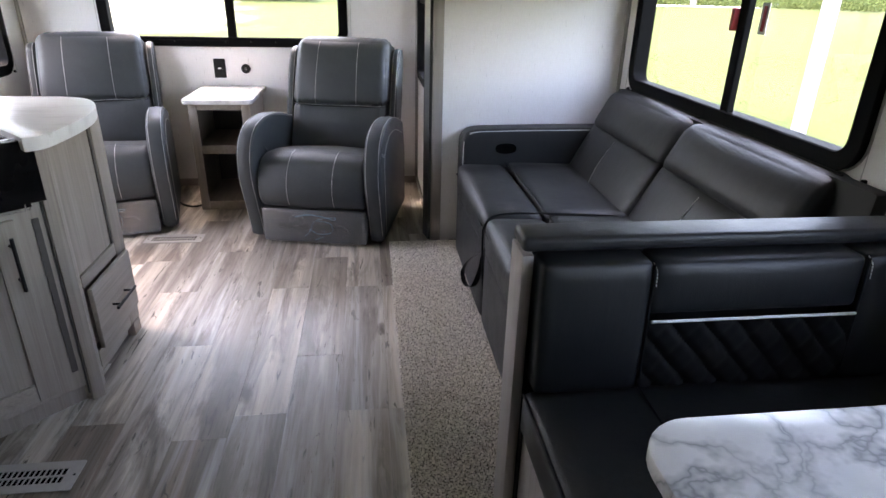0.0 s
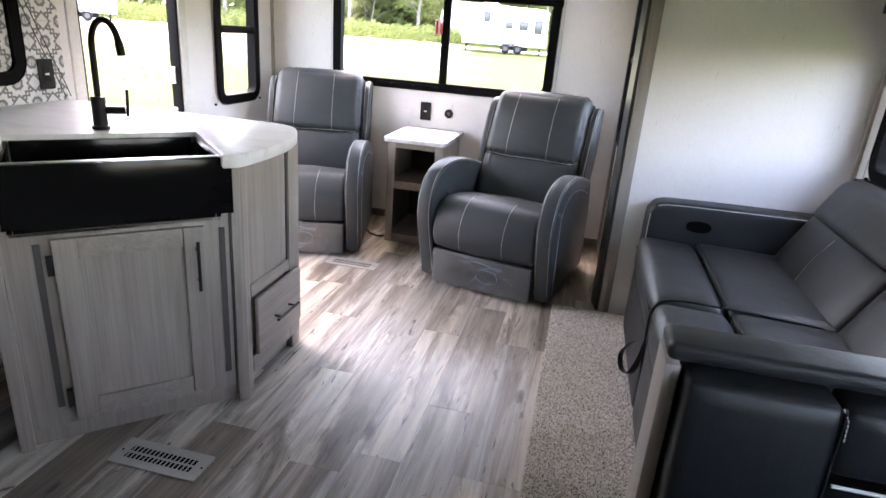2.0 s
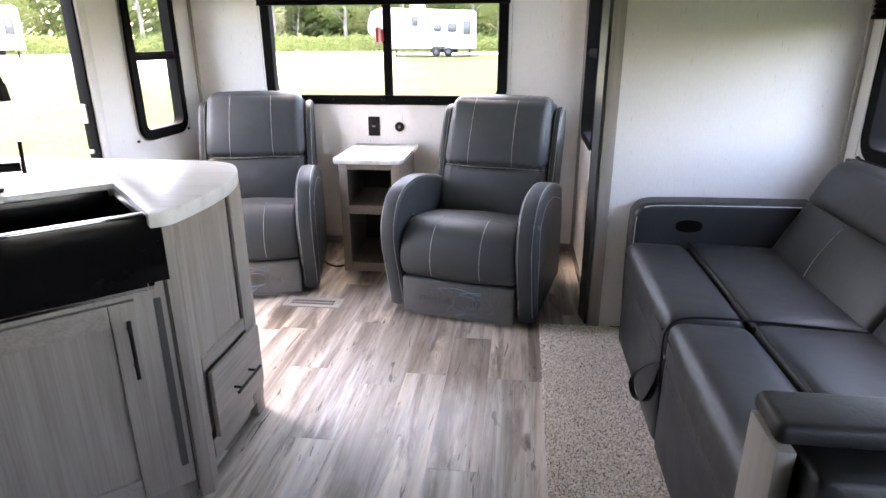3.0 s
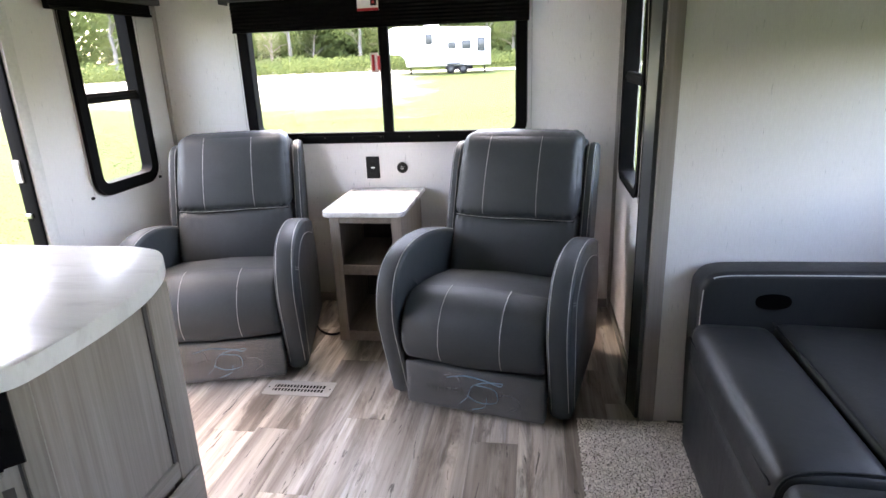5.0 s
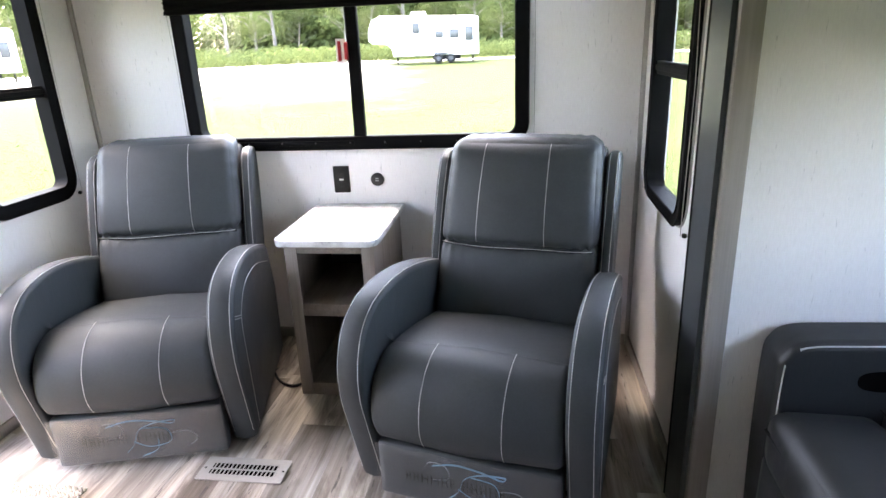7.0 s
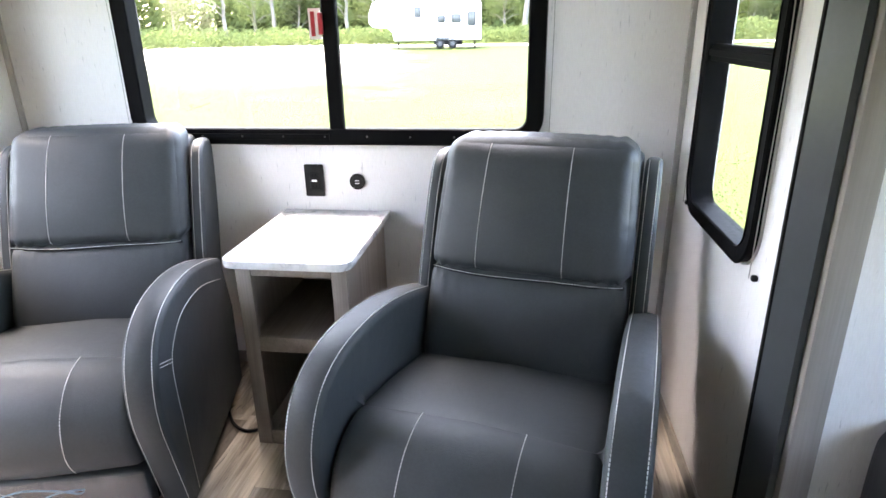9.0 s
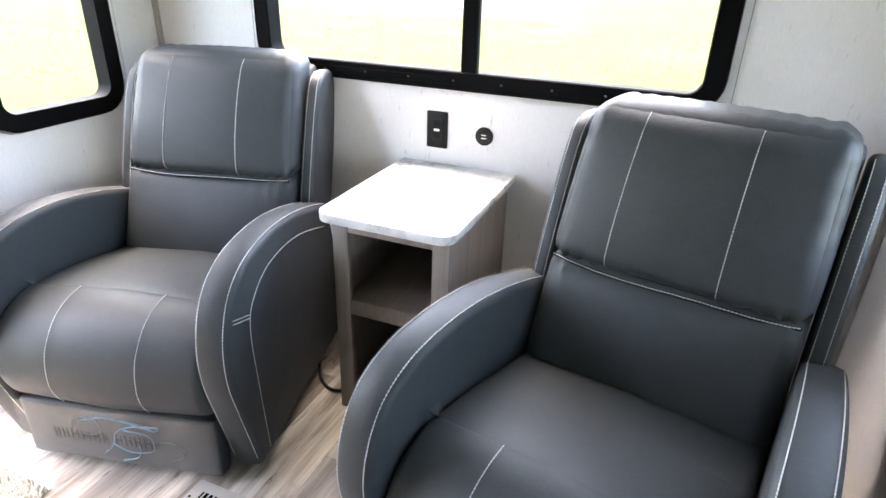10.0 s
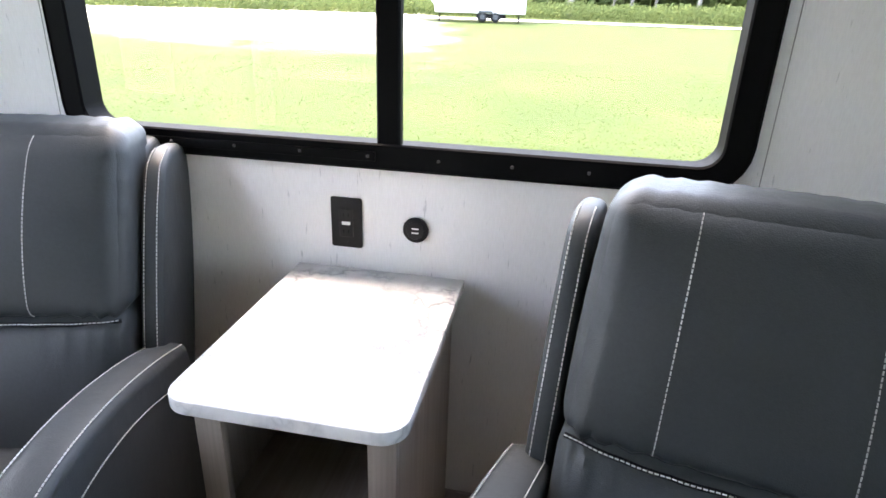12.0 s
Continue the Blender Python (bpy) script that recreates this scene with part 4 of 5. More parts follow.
def outlet(name, place, s, wall, a, z, label):
    ob = thing(name, label, "electrical outlet", tuple(place(wall, a, z - 0.06)))
    lp = rounded_rect(a - 0.037, a + 0.037, z - 0.0605, z + 0.0605, 0.005, 3)
    part("cover_plate", slab(lp, wall + min(s * 0.001, s * 0.007), wall + max(s * 0.001, s * 0.007), 0.002, place, 2), BLACK, ob)
    part("receptacle", slab(rounded_rect(a - 0.0165, a + 0.0165, z - 0.034, z + 0.034, 0.002, 2), wall + min(s * 0.007, s * 0.009), wall + max(s * 0.007, s * 0.009), 0.0008, place, 1), BLACK, ob)
    part("reset_button", slab(rounded_rect(a - 0.010, a + 0.010, z - 0.004, z + 0.004, 0.001, 1), wall + min(s * 0.009, s * 0.011), wall + max(s * 0.009, s * 0.011), 0.0005, place, 1), PAPER, ob, "white reset button")
    for dz in (0.02, -0.02):
        for da in (-0.006, 0.006):
            part("slot", slab([(a + da - 0.001, z + dz - 0.004), (a + da + 0.001, z + dz - 0.004), (a + da + 0.001, z + dz + 0.004), (a + da - 0.001, z + dz + 0.004)], wall + min(s * 0.0091, s * 0.0094), wall + max(s * 0.0091, s * 0.0094), 0, place), HOLE_SHADE, ob)
    for dz in (0.048, -0.048):
        part("screw", slab(circle(a, z + dz, 0.0025, 8), wall + min(s * 0.007, s * 0.0078), wall + max(s * 0.007, s * 0.0078), 0, place), BLACK, ob)
    return ob


outlet("wall_outlet", on_y, -1, REAR, -0.822, 0.790, "black electrical outlet with white button on the rear wall")
outlet("wall_outlet", on_x, 1, LEFT + 0.0075, 2.406, 1.024, "black electrical outlet on the tiled backsplash")
usb = thing("usb_port", "round black charging port on the rear wall", "charging port", (-0.658, REAR, 0.758))
part("bezel", slab(circle(-0.658, 0.788, 0.030, 32), REAR - 0.009, REAR - 0.001, 0.003, on_y, 2), BLACK, usb)
part("cap", slab(circle(-0.658, 0.788, 0.021, 24), REAR - 0.0115, REAR - 0.009, 0.001, on_y, 1), BLACK, usb)
for dz in (0.005, -0.005):
    part("port_slot", slab(rounded_rect(-0.666, -0.650, 0.788 + dz - 0.0016, 0.788 + dz + 0.0016, 0.0005, 1), REAR - 0.0122, REAR - 0.0116, 0, on_y), STEEL, usb)
ccord = thing("window_cord", "thin grey cord hanging on the tiled backsplash", "cord", (LEFT, 2.42, 0.95))
for k in (0.0, 0.028):
    part("cord", tube(smooth_line([(LEFT + 0.012, 2.315 + k, 1.33), (LEFT + 0.012, 2.40 + k, 1.13), (LEFT + 0.012, 2.46 + k, 1.0), (LEFT + 0.012, 2.49 + k, 0.925)], 4), 0.0022, 5), SEAL_GREY, ccord)

# ---- side table between the recliners ----
st = thing("side_table", "grey oak open-shelf side table with a white marble laminate top", "side table", (-0.74, 4.05, 0))
X0, X1, Y0, Y1, ZT = -0.915, -0.565, 3.815, REAR - 0.014, 0.682
top_loop = [(X1 + 0.025, Y1), (X0 - 0.025, Y1)] + [(x, y) for x, y in rounded_rect(X0 - 0.025, X1 + 0.025, 3.765, 4.2, 0.045, 7)[16:]]
part("table_top", slab(top_loop, ZT - 0.026, ZT, 0.003, on_z, 2), MARBLE, st, "white marble laminate top")
for x0, x1 in ((X0, X0 + 0.016), (X1 - 0.016, X1)):
    part("side_panel", box(x0, x1, Y0 + 0.019, Y1, 0.0, ZT - 0.026), CAB_WOOD, st)
for x0, x1 in ((X0, X0 + 0.048), (X1 - 0.048, X1)):
    part("front_stile", box(x0, x1, Y0, Y0 + 0.018, 0.0, ZT - 0.027, 0.002), CAB_WOOD, st)
for z0, z1 in ((0.615, ZT - 0.027), (0.355, 0.405), (0.0, 0.055)):
    part("front_rail", box(X0 + 0.049, X1 - 0.049, Y0 + 0.001, Y0 + 0.018, z0, z1, 0.002), CAB_WOOD_H, st)
part("shelf", box(X0 + 0.017, X1 - 0.017, Y0 + 0.02, Y1, 0.380, 0.396), CAB_WOOD_H, st)
part("shelf", box(X0 + 0.017, X1 - 0.017, Y0 + 0.02, Y1, 0.030, 0.046), CAB_WOOD_H, st)
# back panel coloured dark for the shade inside the open shelves
part("back_panel", box(X0 + 0.017, X1 - 0.017, Y1 - 0.006, Y1 - 0.001, 0.05, ZT - 0.028), CAB_SHADED, st)


# ---- recliners ----
def lean(z):
    """The backrest's front, going back as it rises."""
    return 0.545 + 0.42 * (z - 0.655)


def recliner(at, turn):
    ob = thing("recliner", "charcoal grey vinyl recliner with pale stitching and plastic-wrapped footrest", "armchair", at, turn, "recliners by the rear window")
    ins = dict(placed=False)
    side = lambda w, a, b: Vector((w, a, b))
    # seat with its rolled front
    seat_loop = [(p.x, p.y) for p in smooth_line([(-0.02, 0.214, 0), (-0.055, 0.235, 0), (-0.080, 0.285, 0), (-0.083, 0.335, 0), (-0.068, 0.395, 0), (-0.030, 0.445, 0), (0.025, 0.474, 0), (0.085, 0.482, 0), (0.095, 0.473, 0), (0.105, 0.480, 0), (0.25, 0.462, 0), (0.40, 0.432, 0), (0.58, 0.395, 0)], 3)]
    loop = [(0.58, 0.24)] + seat_loop[::-1]
    loop = loop[::-1] if sum((b[0] - a[0]) * (b[1] + a[1]) for a, b in zip(loop, loop[1:] + loop[:1])) > 0 else loop
    seat = part("seat", slab(loop, -0.284, 0.284, 0.028, side, 5, bulge=0.012), VINYL, ob, **ins)
    front = seat_loop[3:23]
    for u in (-0.118, 0.122):
        part("stitching", stitches([(u, a - 0.013 * max(0.0, min(1.0, (0.47 - b) / 0.08)), b + 0.0118 * max(0.0, min(1.0, (b - 0.38) / 0.08))) for a, b in front], 0.0013), THREAD, seat, "pale topstitching", placed=False)
    # footrest board, its wrap and print
    fr = part("footrest", cushion((0, -0.020, 0.113), (0.282, 0.030, 0.096), 0.014, (0, 0.006, 0), 7), VINYL, ob, **ins)
    wrap = bmesh.new()
    n, mrow = 28, 8
    grid = [[wrap.verts.new((-0.284 + 0.568 * i / n, -0.0595 - 0.004 * (1 - abs(2 * i / n - 1) ** 2) + 0.0022 * math.sin(i * 1.9 + j * 0.8) * (0.3 + abs(2 * i / n - 1) ** 3), 0.020 + 0.19 * j / mrow + 0.003 * math.sin(i * 0.9) * (j in (0, mrow)))) for i in range(n + 1)] for j in range(mrow + 1)]
    for j in range(mrow):
        for i in range(n):
            wrap.faces.new((grid[j][i], grid[j][i + 1], grid[j + 1][i + 1], grid[j + 1][i]))
    bmesh.ops.solidify(wrap, geom=wrap.faces[:], thickness=0.0006)
    part("plastic_wrap", wrap, FILM, ob, "clear wrinkled plastic wrap", placed=False)
    yy = -0.0565
    for pts, r in (([(-0.10, 0.165), (-0.03, 0.182), (0.05, 0.175), (0.11, 0.160), (0.12, 0.172), (0.05, 0.165), (0.0, 0.14), (-0.02, 0.09), (-0.05, 0.06)], 0.0042),
                   ([(-0.13, 0.14), (-0.11, 0.175), (-0.06, 0.170), (-0.05, 0.13), (-0.10, 0.115)], 0.0024),
                   ([(0.02, 0.15), (0.09, 0.14), (0.10, 0.09), (0.03, 0.075), (-0.02, 0.10)], 0.0030),
                   ([(0.10, 0.12), (0.16, 0.125), (0.19, 0.09), (0.15, 0.06)], 0.0024),
                   ([(0.06, 0.10), (0.05, 0.06), (0.00, 0.04)], 0.0034)):
        part("printed_scroll", tube([(p.x, yy, p.y) for p in smooth_line([(a, b, 0) for a, b in pts], 5)], r, 4, flat=0.15), BLUE_INK if r > 0.0027 else GREY_INK, fr, "printed blue scroll", placed=False)
    x = -0.186
    for w in (0.024, 0.026, 0.030, 0.034, 0.028, 0.022, 0.016, 0.026, 0.028, 0.028, 0.030, 0.024):
        if w > 0.016:
            for a, b, z0, z1 in ((0.0, 0.0035, 0.096, 0.130), (w - 0.0125, w - 0.010, 0.096, 0.130), (0.0, w - 0.010, 0.112, 0.1145)):
                part("printed_bar", box(x + a, x + b, yy - 0.0016, yy - 0.0006, z0, z1), INK, fr, "dark printed bar", placed=False)
        x += w
    # arms
    for s in (-1, 1):
        arc = smooth_line([(0.004, 0.030, 0), (-0.028, 0.14, 0), (-0.066, 0.27, 0), (-0.092, 0.37, 0), (-0.094, 0.455, 0), (-0.072, 0.535, 0), (-0.025, 0.597, 0), (0.06, 0.637, 0), (0.18, 0.650, 0), (0.32, 0.640, 0), (0.48, 0.606, 0), (0.63, 0.56, 0)], 5)
        lp = [(p.x, p.y) for p in arc] + [(0.70, 0.35), (0.69, 0.030)]
        lp = lp[::-1]
        w0, w1 = (0.288, 0.376) if s > 0 else (-0.376, -0.288)
        arm = part("armrest", slab(lp, w0, w1, 0.020, side, 5, bulge=0.004), VINYL, ob, **ins)
        for w in (0.300, 0.365):
            part("stitching", stitches([(s * w, p.x - 0.0010 * (p.y < 0.5), p.y + 0.0008 * (p.y > 0.45)) for p in arc[2:]], 0.0013), THREAD, arm, "pale topstitching", placed=False)
        inner = smooth_line([(0.58, 0.50, 0), (0.36, 0.565, 0), (0.17, 0.575, 0), (0.06, 0.53, 0), (0.022, 0.46, 0), (0.03, 0.28, 0), (0.05, 0.05, 0)], 6)
        part("stitching", stitches([(s * 0.3775, p.x, p.y) for p in inner], 0.0013), THREAD, arm, placed=False)
        for dz in (0.0, 0.010):
            part("stitching", stitches([(s * 0.3775, -0.052, 0.520 + dz), (s * 0.3775, 0.027, 0.490 + dz)], 0.0013), THREAD, arm, placed=False)
    # backrest: lumbar cushion, head pillow, shell and wings
    tilt = lambda p: Vector((p.x, p.y + 0.42 * (p.z - 0.655), p.z))
    def pucker(p):
        k = max(0.0, 1 - abs(p.z - 0.64) / 0.07) * (0.25 + 0.75 * min(1.0, abs(p.x) / 0.2))
        return tilt(p) + Vector((0, 0.0035 * k * math.sin(p.x * 180 + 2.6 * math.sin(p.x * 21)), 0))

    lum = part("lumbar_cushion", cushion((0, 0.650, 0.525), (0.284, 0.090, 0.145), 0.05, (0.0, 0.018, 0.0), 46, pucker), VINYL, ob, **ins)

    def head(p):
        k = (p.z - 0.65) / 0.39
        p = Vector((p.x * (1.0 - 0.05 * max(0, k)), p.y, p.z))
        edge = 0.25 + 0.75 * min(1.0, abs(p.x) / 0.22)
        ripple = 0.005 * edge * math.sin(p.x * 165 + 2.6 * math.sin(p.x * 23)) * max(0, 1 - abs(k + 0.02) * 6) + 0.0035 * edge * math.sin(p.x * 140 + 1) * max(0, 1 - abs(k - 0.93) * 6)
        ripple += 0.003 * math.sin(p.z * 120 + p.x * 30) * max(0, (abs(p.x) - 0.22) / 0.06) * (k > 0.3)
        return tilt(p) + Vector((0, ripple, 0.5 * ripple))

    hc, hh, hr, hp = (0, 0.645, 0.826), (0.285, 0.085, 0.182), 0.046, (0.008, 0.034, 0.008)
    pil = part("head_pillow", cushion(hc, hh, hr, hp, 50, head), VINYL, ob, **ins)
    for u in (-0.50, 0.37):
        pts = []
        for k in range(15):
            q = Vector((u, -1.0, math.sin(math.pi / 2 * (-0.975 + 1.905 * k / 14))))
            pts.append(head(cushion_point(q, hh, hr, hp) + Vector(hc)) + Vector((0, -0.0008, 0)))
        part("stitching", stitches(pts, 0.0013), THREAD, pil, "pale topstitching", placed=False)
    pts = [Vector((x_, lean(0.652) + 0.004 + 0.028 * abs(x_ / 0.28) ** 4 + 0.001 * math.sin(x_ * 95), 0.652 + 0.002 * math.sin(x_ * 17))) for x_ in [(-0.272 + 0.544 * k / 24) for k in range(25)]]
    part("stitching", stitches(pts, 0.0013), THREAD, pil, "pale cross seam", placed=False)
    part("seam_welt", tube([p + Vector((0, 0.006, -0.004)) for p in pts], 0.0042, 6), PIPING, pil, placed=False)
    shell = [(0.70, 0.10), (0.80, 0.62), (0.91, 0.93), (0.88, 0.965), (0.80, 0.96), (0.66, 0.62), (0.60, 0.30)]
    part("back_shell", slab(shell, -0.285, 0.285, 0.02, side, 4), VINYL, ob, **ins)
    for s in (-1, 1):
        wing = smooth_line([(0.56, 0.44, 0), (0.60, 0.60, 0), (0.675, 0.80, 0), (0.715, 0.885, 0), (0.75, 0.935, 0), (0.815, 0.955, 0), (0.885, 0.92, 0), (0.85, 0.70, 0), (0.75, 0.40, 0)], 4)
        lp = [(p.x, p.y) for p in wing][::-1]
        w0, w1 = (0.290, 0.338) if s > 0 else (-0.338, -0.290)
        wg = part("wing", slab(lp, w0, w1, 0.018, side, 5), VINYL, ob, **ins)
        for w in (0.301, 0.327):
            part("stitching", stitches([(s * w, p.x + 0.0006, p.y) for p in wing[2:20]], 0.0013), THREAD, wg, placed=False)
    part("underframe", box(-0.26, 0.26, 0.06, 0.66, 0.022, 0.20, 0.01), BLACK, ob, "black steel underframe", placed=False)
    for u in (-0.325, 0.325):
        for v in (0.08, 0.62):
            part("foot", slab(circle(u, v, 0.022, 12), 0.0, 0.034, 0.003, on_z, 1), BLACK, ob, placed=False)
    return ob


recliner((-0.167, 3.243, 0), -12.5)
recliner((-1.323, 3.392, 0), 14.0)
cable = thing("recliner_cable", "black power cord lying on the planks by the recliner", "cable", (-1.0, 3.95, 0))
part("cord", tube(smooth_line([(-1.12, 4.0, 0.008), (-1.05, 3.90, 0.008), (-0.98, 3.86, 0.008), (-0.93, 3.90, 0.008), (-0.93, 4.02, 0.008)], 5), 0.006, 6), BLACK, cable)


# ---- sofa in the slide-out ----
sofa = thing("sofa", "dark charcoal vinyl two-seat sofa bed with pull strap", "sofa", (1.0, 2.3, 0))
SX, SY0, SY1 = 0.575, 1.42, 3.098
MID = 2.318
part("base", box(SX + 0.03, 1.38, SY0, SY1, 0.005, 0.33, 0.01), SOFA_VINYL, sofa)
for y0, y1 in ((SY0, MID), (MID, SY1)):
    yc, hy = (y0 + y1) / 2, (y1 - y0) / 2
    part("front_panel", cushion((SX + 0.030, yc, 0.185), (0.030, hy - 0.003, 0.165), 0.018, (0.006, 0, 0), 7), SOFA_VINYL, sofa)
    sag = lambda p: Vector((p.x, p.y, p.z - 0.02 * max(0, (p.x - 0.60) / 0.6)))
    st_ = part("seat_front", cushion((SX + 0.122, yc, 0.408), (0.127, hy - 0.002, 0.082), 0.045, (0.010, 0.0, 0.008), 10, sag), SOFA_VINYL, sofa)
    part("seat_rear", cushion((1.022, yc, 0.420), (0.195, hy - 0.002, 0.078), 0.025, (0.0, 0.0, 0.010), 9, sag), SOFA_VINYL, sofa)
    welt = [Vector((SX - 0.006, y0 + 0.03 + (y1 - y0 - 0.06) * k / 10, 0.435 + 0.01 * math.sin(math.pi * k / 10))) for k in range(11)]
    part("piping", tube(welt, 0.004, 6), PIPING, st_, placed=True)
    # back cushion: lower and upper roll, leaning on the wall
    backt = lambda p: Vector((p.x + 0.52 * (p.z - 0.5), p.y, p.z))
    a0, a1 = (1.55, MID - 0.003) if y0 == SY0 else (MID + 0.003, 3.085)
    bc, bh = (a0 + a1) / 2, (a1 - a0) / 2
    part("back_lower", cushion((1.235, bc, 0.575), (0.075, bh, 0.135), 0.04, (0.018, 0, 0), 10, backt), SOFA_VINYL, sofa)
    up = part("back_upper", cushion((1.225, bc, 0.766), (0.075, bh, 0.094), 0.045, (0.022, 0, 0.006), 10, backt), SOFA_VINYL, sofa)
    part("piping", tube([backt(Vector((1.220, a0 + 0.03 + (a1 - a0 - 0.06) * k / 8, 0.864))) for k in range(9)], 0.0045, 6), PIPING, up, placed=True)
    ym = bc + 0.03
    part("stitching", stitches([backt(Vector((1.150 - 0.012 * math.sin(math.pi * k / 6), ym, 0.48 + 0.20 * k / 6))) for k in range(7)], 0.0014), THREAD, sofa, "pale topstitching")
part("mid_welt", tube(smooth_line([(SX + 0.012, MID, 0.09), (SX - 0.004, MID, 0.33), (SX + 0.0, MID, 0.45), (SX + 0.06, MID, 0.492), (SX + 0.25, MID, 0.492), (1.12, MID, 0.475)], 5), 0.0045, 6), PIPING, sofa)
part("back_board", slab([(1.32, 0.0), (1.425, 0.0), (1.425, 0.86), (1.38, 0.86)], SY0, SY1, 0.01, lambda w, a, b: Vector((a, w, b)), 2), SOFA_VINYL, sofa)
arm_loop = [(p.x, p.y) for p in smooth_line([(SX + 0.03, 0.03, 0), (SX + 0.02, 0.30, 0), (SX + 0.018, 0.55, 0), (SX + 0.03, 0.615, 0), (SX + 0.075, 0.648, 0), (SX + 0.20, 0.655, 0), (1.0, 0.658, 0), (1.32, 0.66, 0)], 5)] + [(1.38, 0.60), (1.38, 0.03)]
arm_ = part("armrest", slab(arm_loop[::-1], SY1 + 0.004, SLIDE_Y - 0.006, 0.022, lambda w, a, b: Vector((a, w, b)), 5), SOFA_VINYL, sofa)
part("piping", tube([(a + 0.012 * (b < 0.64), SY1 + 0.0085, b - 0.011 * (b > 0.6)) for a, b in arm_loop[4:36]], 0.0026, 6), THREAD, arm_, placed=True)
cup_loop = [(0.824 + 0.055 * math.cos(t), 0.556 + 0.027 * math.copysign(abs(math.sin(t)) ** 0.7, math.sin(t))) for t in [k * math.tau / 24 for k in range(24)]]
# flat black plate; the recess's shade is in its colour
cp = part("cup_holder", slab(cup_loop, SY1 + 0.0005, SY1 + 0.004, 0.001, on_y, 1), HOLE_SHADE, arm_, "black plate drawn for the cup holder's shaded recess")
part("rim", ring(inset(cup_loop, -0.006), cup_loop, SY1 - 0.004, SY1 + 0.0035, on_y, soft=0.001), BLACK, cp)
part("seam_crease", tube(smooth_line([(0.826, SY1 - 0.01, 0.488), (0.826, 2.7, 0.492), (0.826, MID + 0.02, 0.487)], 4), 0.0045, 6), PIPING, sofa)
part("seam_crease", tube(smooth_line([(0.826, MID - 0.02, 0.487), (0.826, 1.9, 0.492), (0.826, SY0 + 0.01, 0.487)], 4), 0.0045, 6), PIPING, sofa)
strap = smooth_line([(SX + 0.004, 2.350, 0.315), (SX - 0.035, 2.395, 0.27), (SX - 0.060, 2.445, 0.19), (SX - 0.05, 2.425, 0.135), (SX - 0.025, 2.375, 0.15), (SX - 0.004, 2.340, 0.24), (SX + 0.004, 2.330, 0.305)], 6)
part("pull_strap", tube(strap, 0.013, 8, flat=0.14), BLACK, sofa, "black webbing pull strap")

# ---- dinette ----
booth = thing("dinette_bench", "black vinyl dinette bench with quilted back and oak end panel", "bench", (0.9, 1.0, 0))
part("end_panel", box(0.412, 0.438, 1.205, 1.303, 0.005, 0.798, 0.003), POST_WOOD, booth, "taupe oak end panel")
part("back_board", box(0.44, 1.408, 1.235, 1.30, 0.005, 0.798, 0.003), BOOTH_VINYL, booth)
capl = rounded_rect(1.212, 1.308, 0.800, 0.834, 0.013, 4)
part("top_cap", slab(capl, 0.414, 1.407, 0.012, lambda w, a, b: Vector((w, a, b)), 4), SOFA_VINYL, booth, "padded grey vinyl cap")
bt = lambda p: Vector((p.x, p.y - 0.05 * (0.82 - p.z), p.z))
part("side_bolster", cushion((0.565, 1.203, 0.640), (0.121, 0.045, 0.156), 0.016, (0, 0.006, 0), 8, bt), BOOTH_VINYL, booth)
part("side_bolster", cushion((1.287, 1.203, 0.640), (0.113, 0.045, 0.156), 0.016, (0, 0.006, 0), 8, bt), BOOTH_VINYL, booth)
part("upper_back", cushion((0.930, 1.203, 0.734), (0.243, 0.045, 0.062), 0.016, (0, 0.008, 0), 8, bt), BOOTH_VINYL, booth)
for x_ in (0.684, 1.176):
    part("seam_thread", tube([bt(Vector((x_, 1.158, 0.52 + 0.27 * k / 6))) for k in range(7)] + [Vector((x_, 1.163, 0.795))], 0.003, 6), PIPING, booth)
    part("stitching", stitches([Vector((x_ - 0.004, 1.160, 0.796)), bt(Vector((x_ + 0.004, 1.153, 0.78))), bt(Vector((x_ + 0.004, 1.150, 0.745)))], 0.0014), THREAD, booth)
part("white_piping", tube([bt(Vector((0.69 + 0.48 * k / 8, 1.151, 0.662))) for k in range(9)], 0.0035, 6), WHITE_TRIM, booth, "white piping line")
quilt = bmesh.new()
n, mrow = 72, 24
rows_ = []
for j in range(mrow + 1):
    row = []
    for i in range(n + 1):
        x_, z_ = 0.688 + 0.486 * i / n, 0.495 + 0.165 * j / mrow
        d1, d2 = ((x_ + z_ * 0.9) / 0.078) % 1.0, ((x_ - z_ * 0.9) / 0.078) % 1.0
        c1, c2 = min(d1, 1 - d1), min(d2, 1 - d2)
        puff = 0.012 * min(1, c1 * 5.0) * (0.75 + 0.25 * min(1, c2 * 5.0))
        row.append(quilt.verts.new(bt(Vector((x_, 1.168 - puff, z_)))))
    rows_.append(row)
for j in range(mrow):
    for i in range(n):
        quilt.faces.new((rows_[j][i], rows_[j][i + 1], rows_[j + 1][i + 1], rows_[j + 1][i]))
bmesh.ops.solidify(quilt, geom=quilt.faces[:], thickness=-0.02)
part("quilted_panel", quilt, BOOTH_VINYL, booth, "diamond-quilted panel")
part("seat_cushion", cushion((0.92, 0.86, 0.425), (0.495, 0.315, 0.060), 0.025, (0, 0.008, 0.008), 10), BOOTH_VINYL, booth)
part("seat_piping", tube([(0.428, 0.58 + 0.58 * k / 8, 0.478) for k in range(9)], 0.0035, 6), PIPING, booth)
part("seat_seam", tube([(0.688, 0.56 + 0.60 * k / 8, 0.4905 + 0.002 * math.sin(k)) for k in range(9)], 0.0025, 5), PIPING, booth)
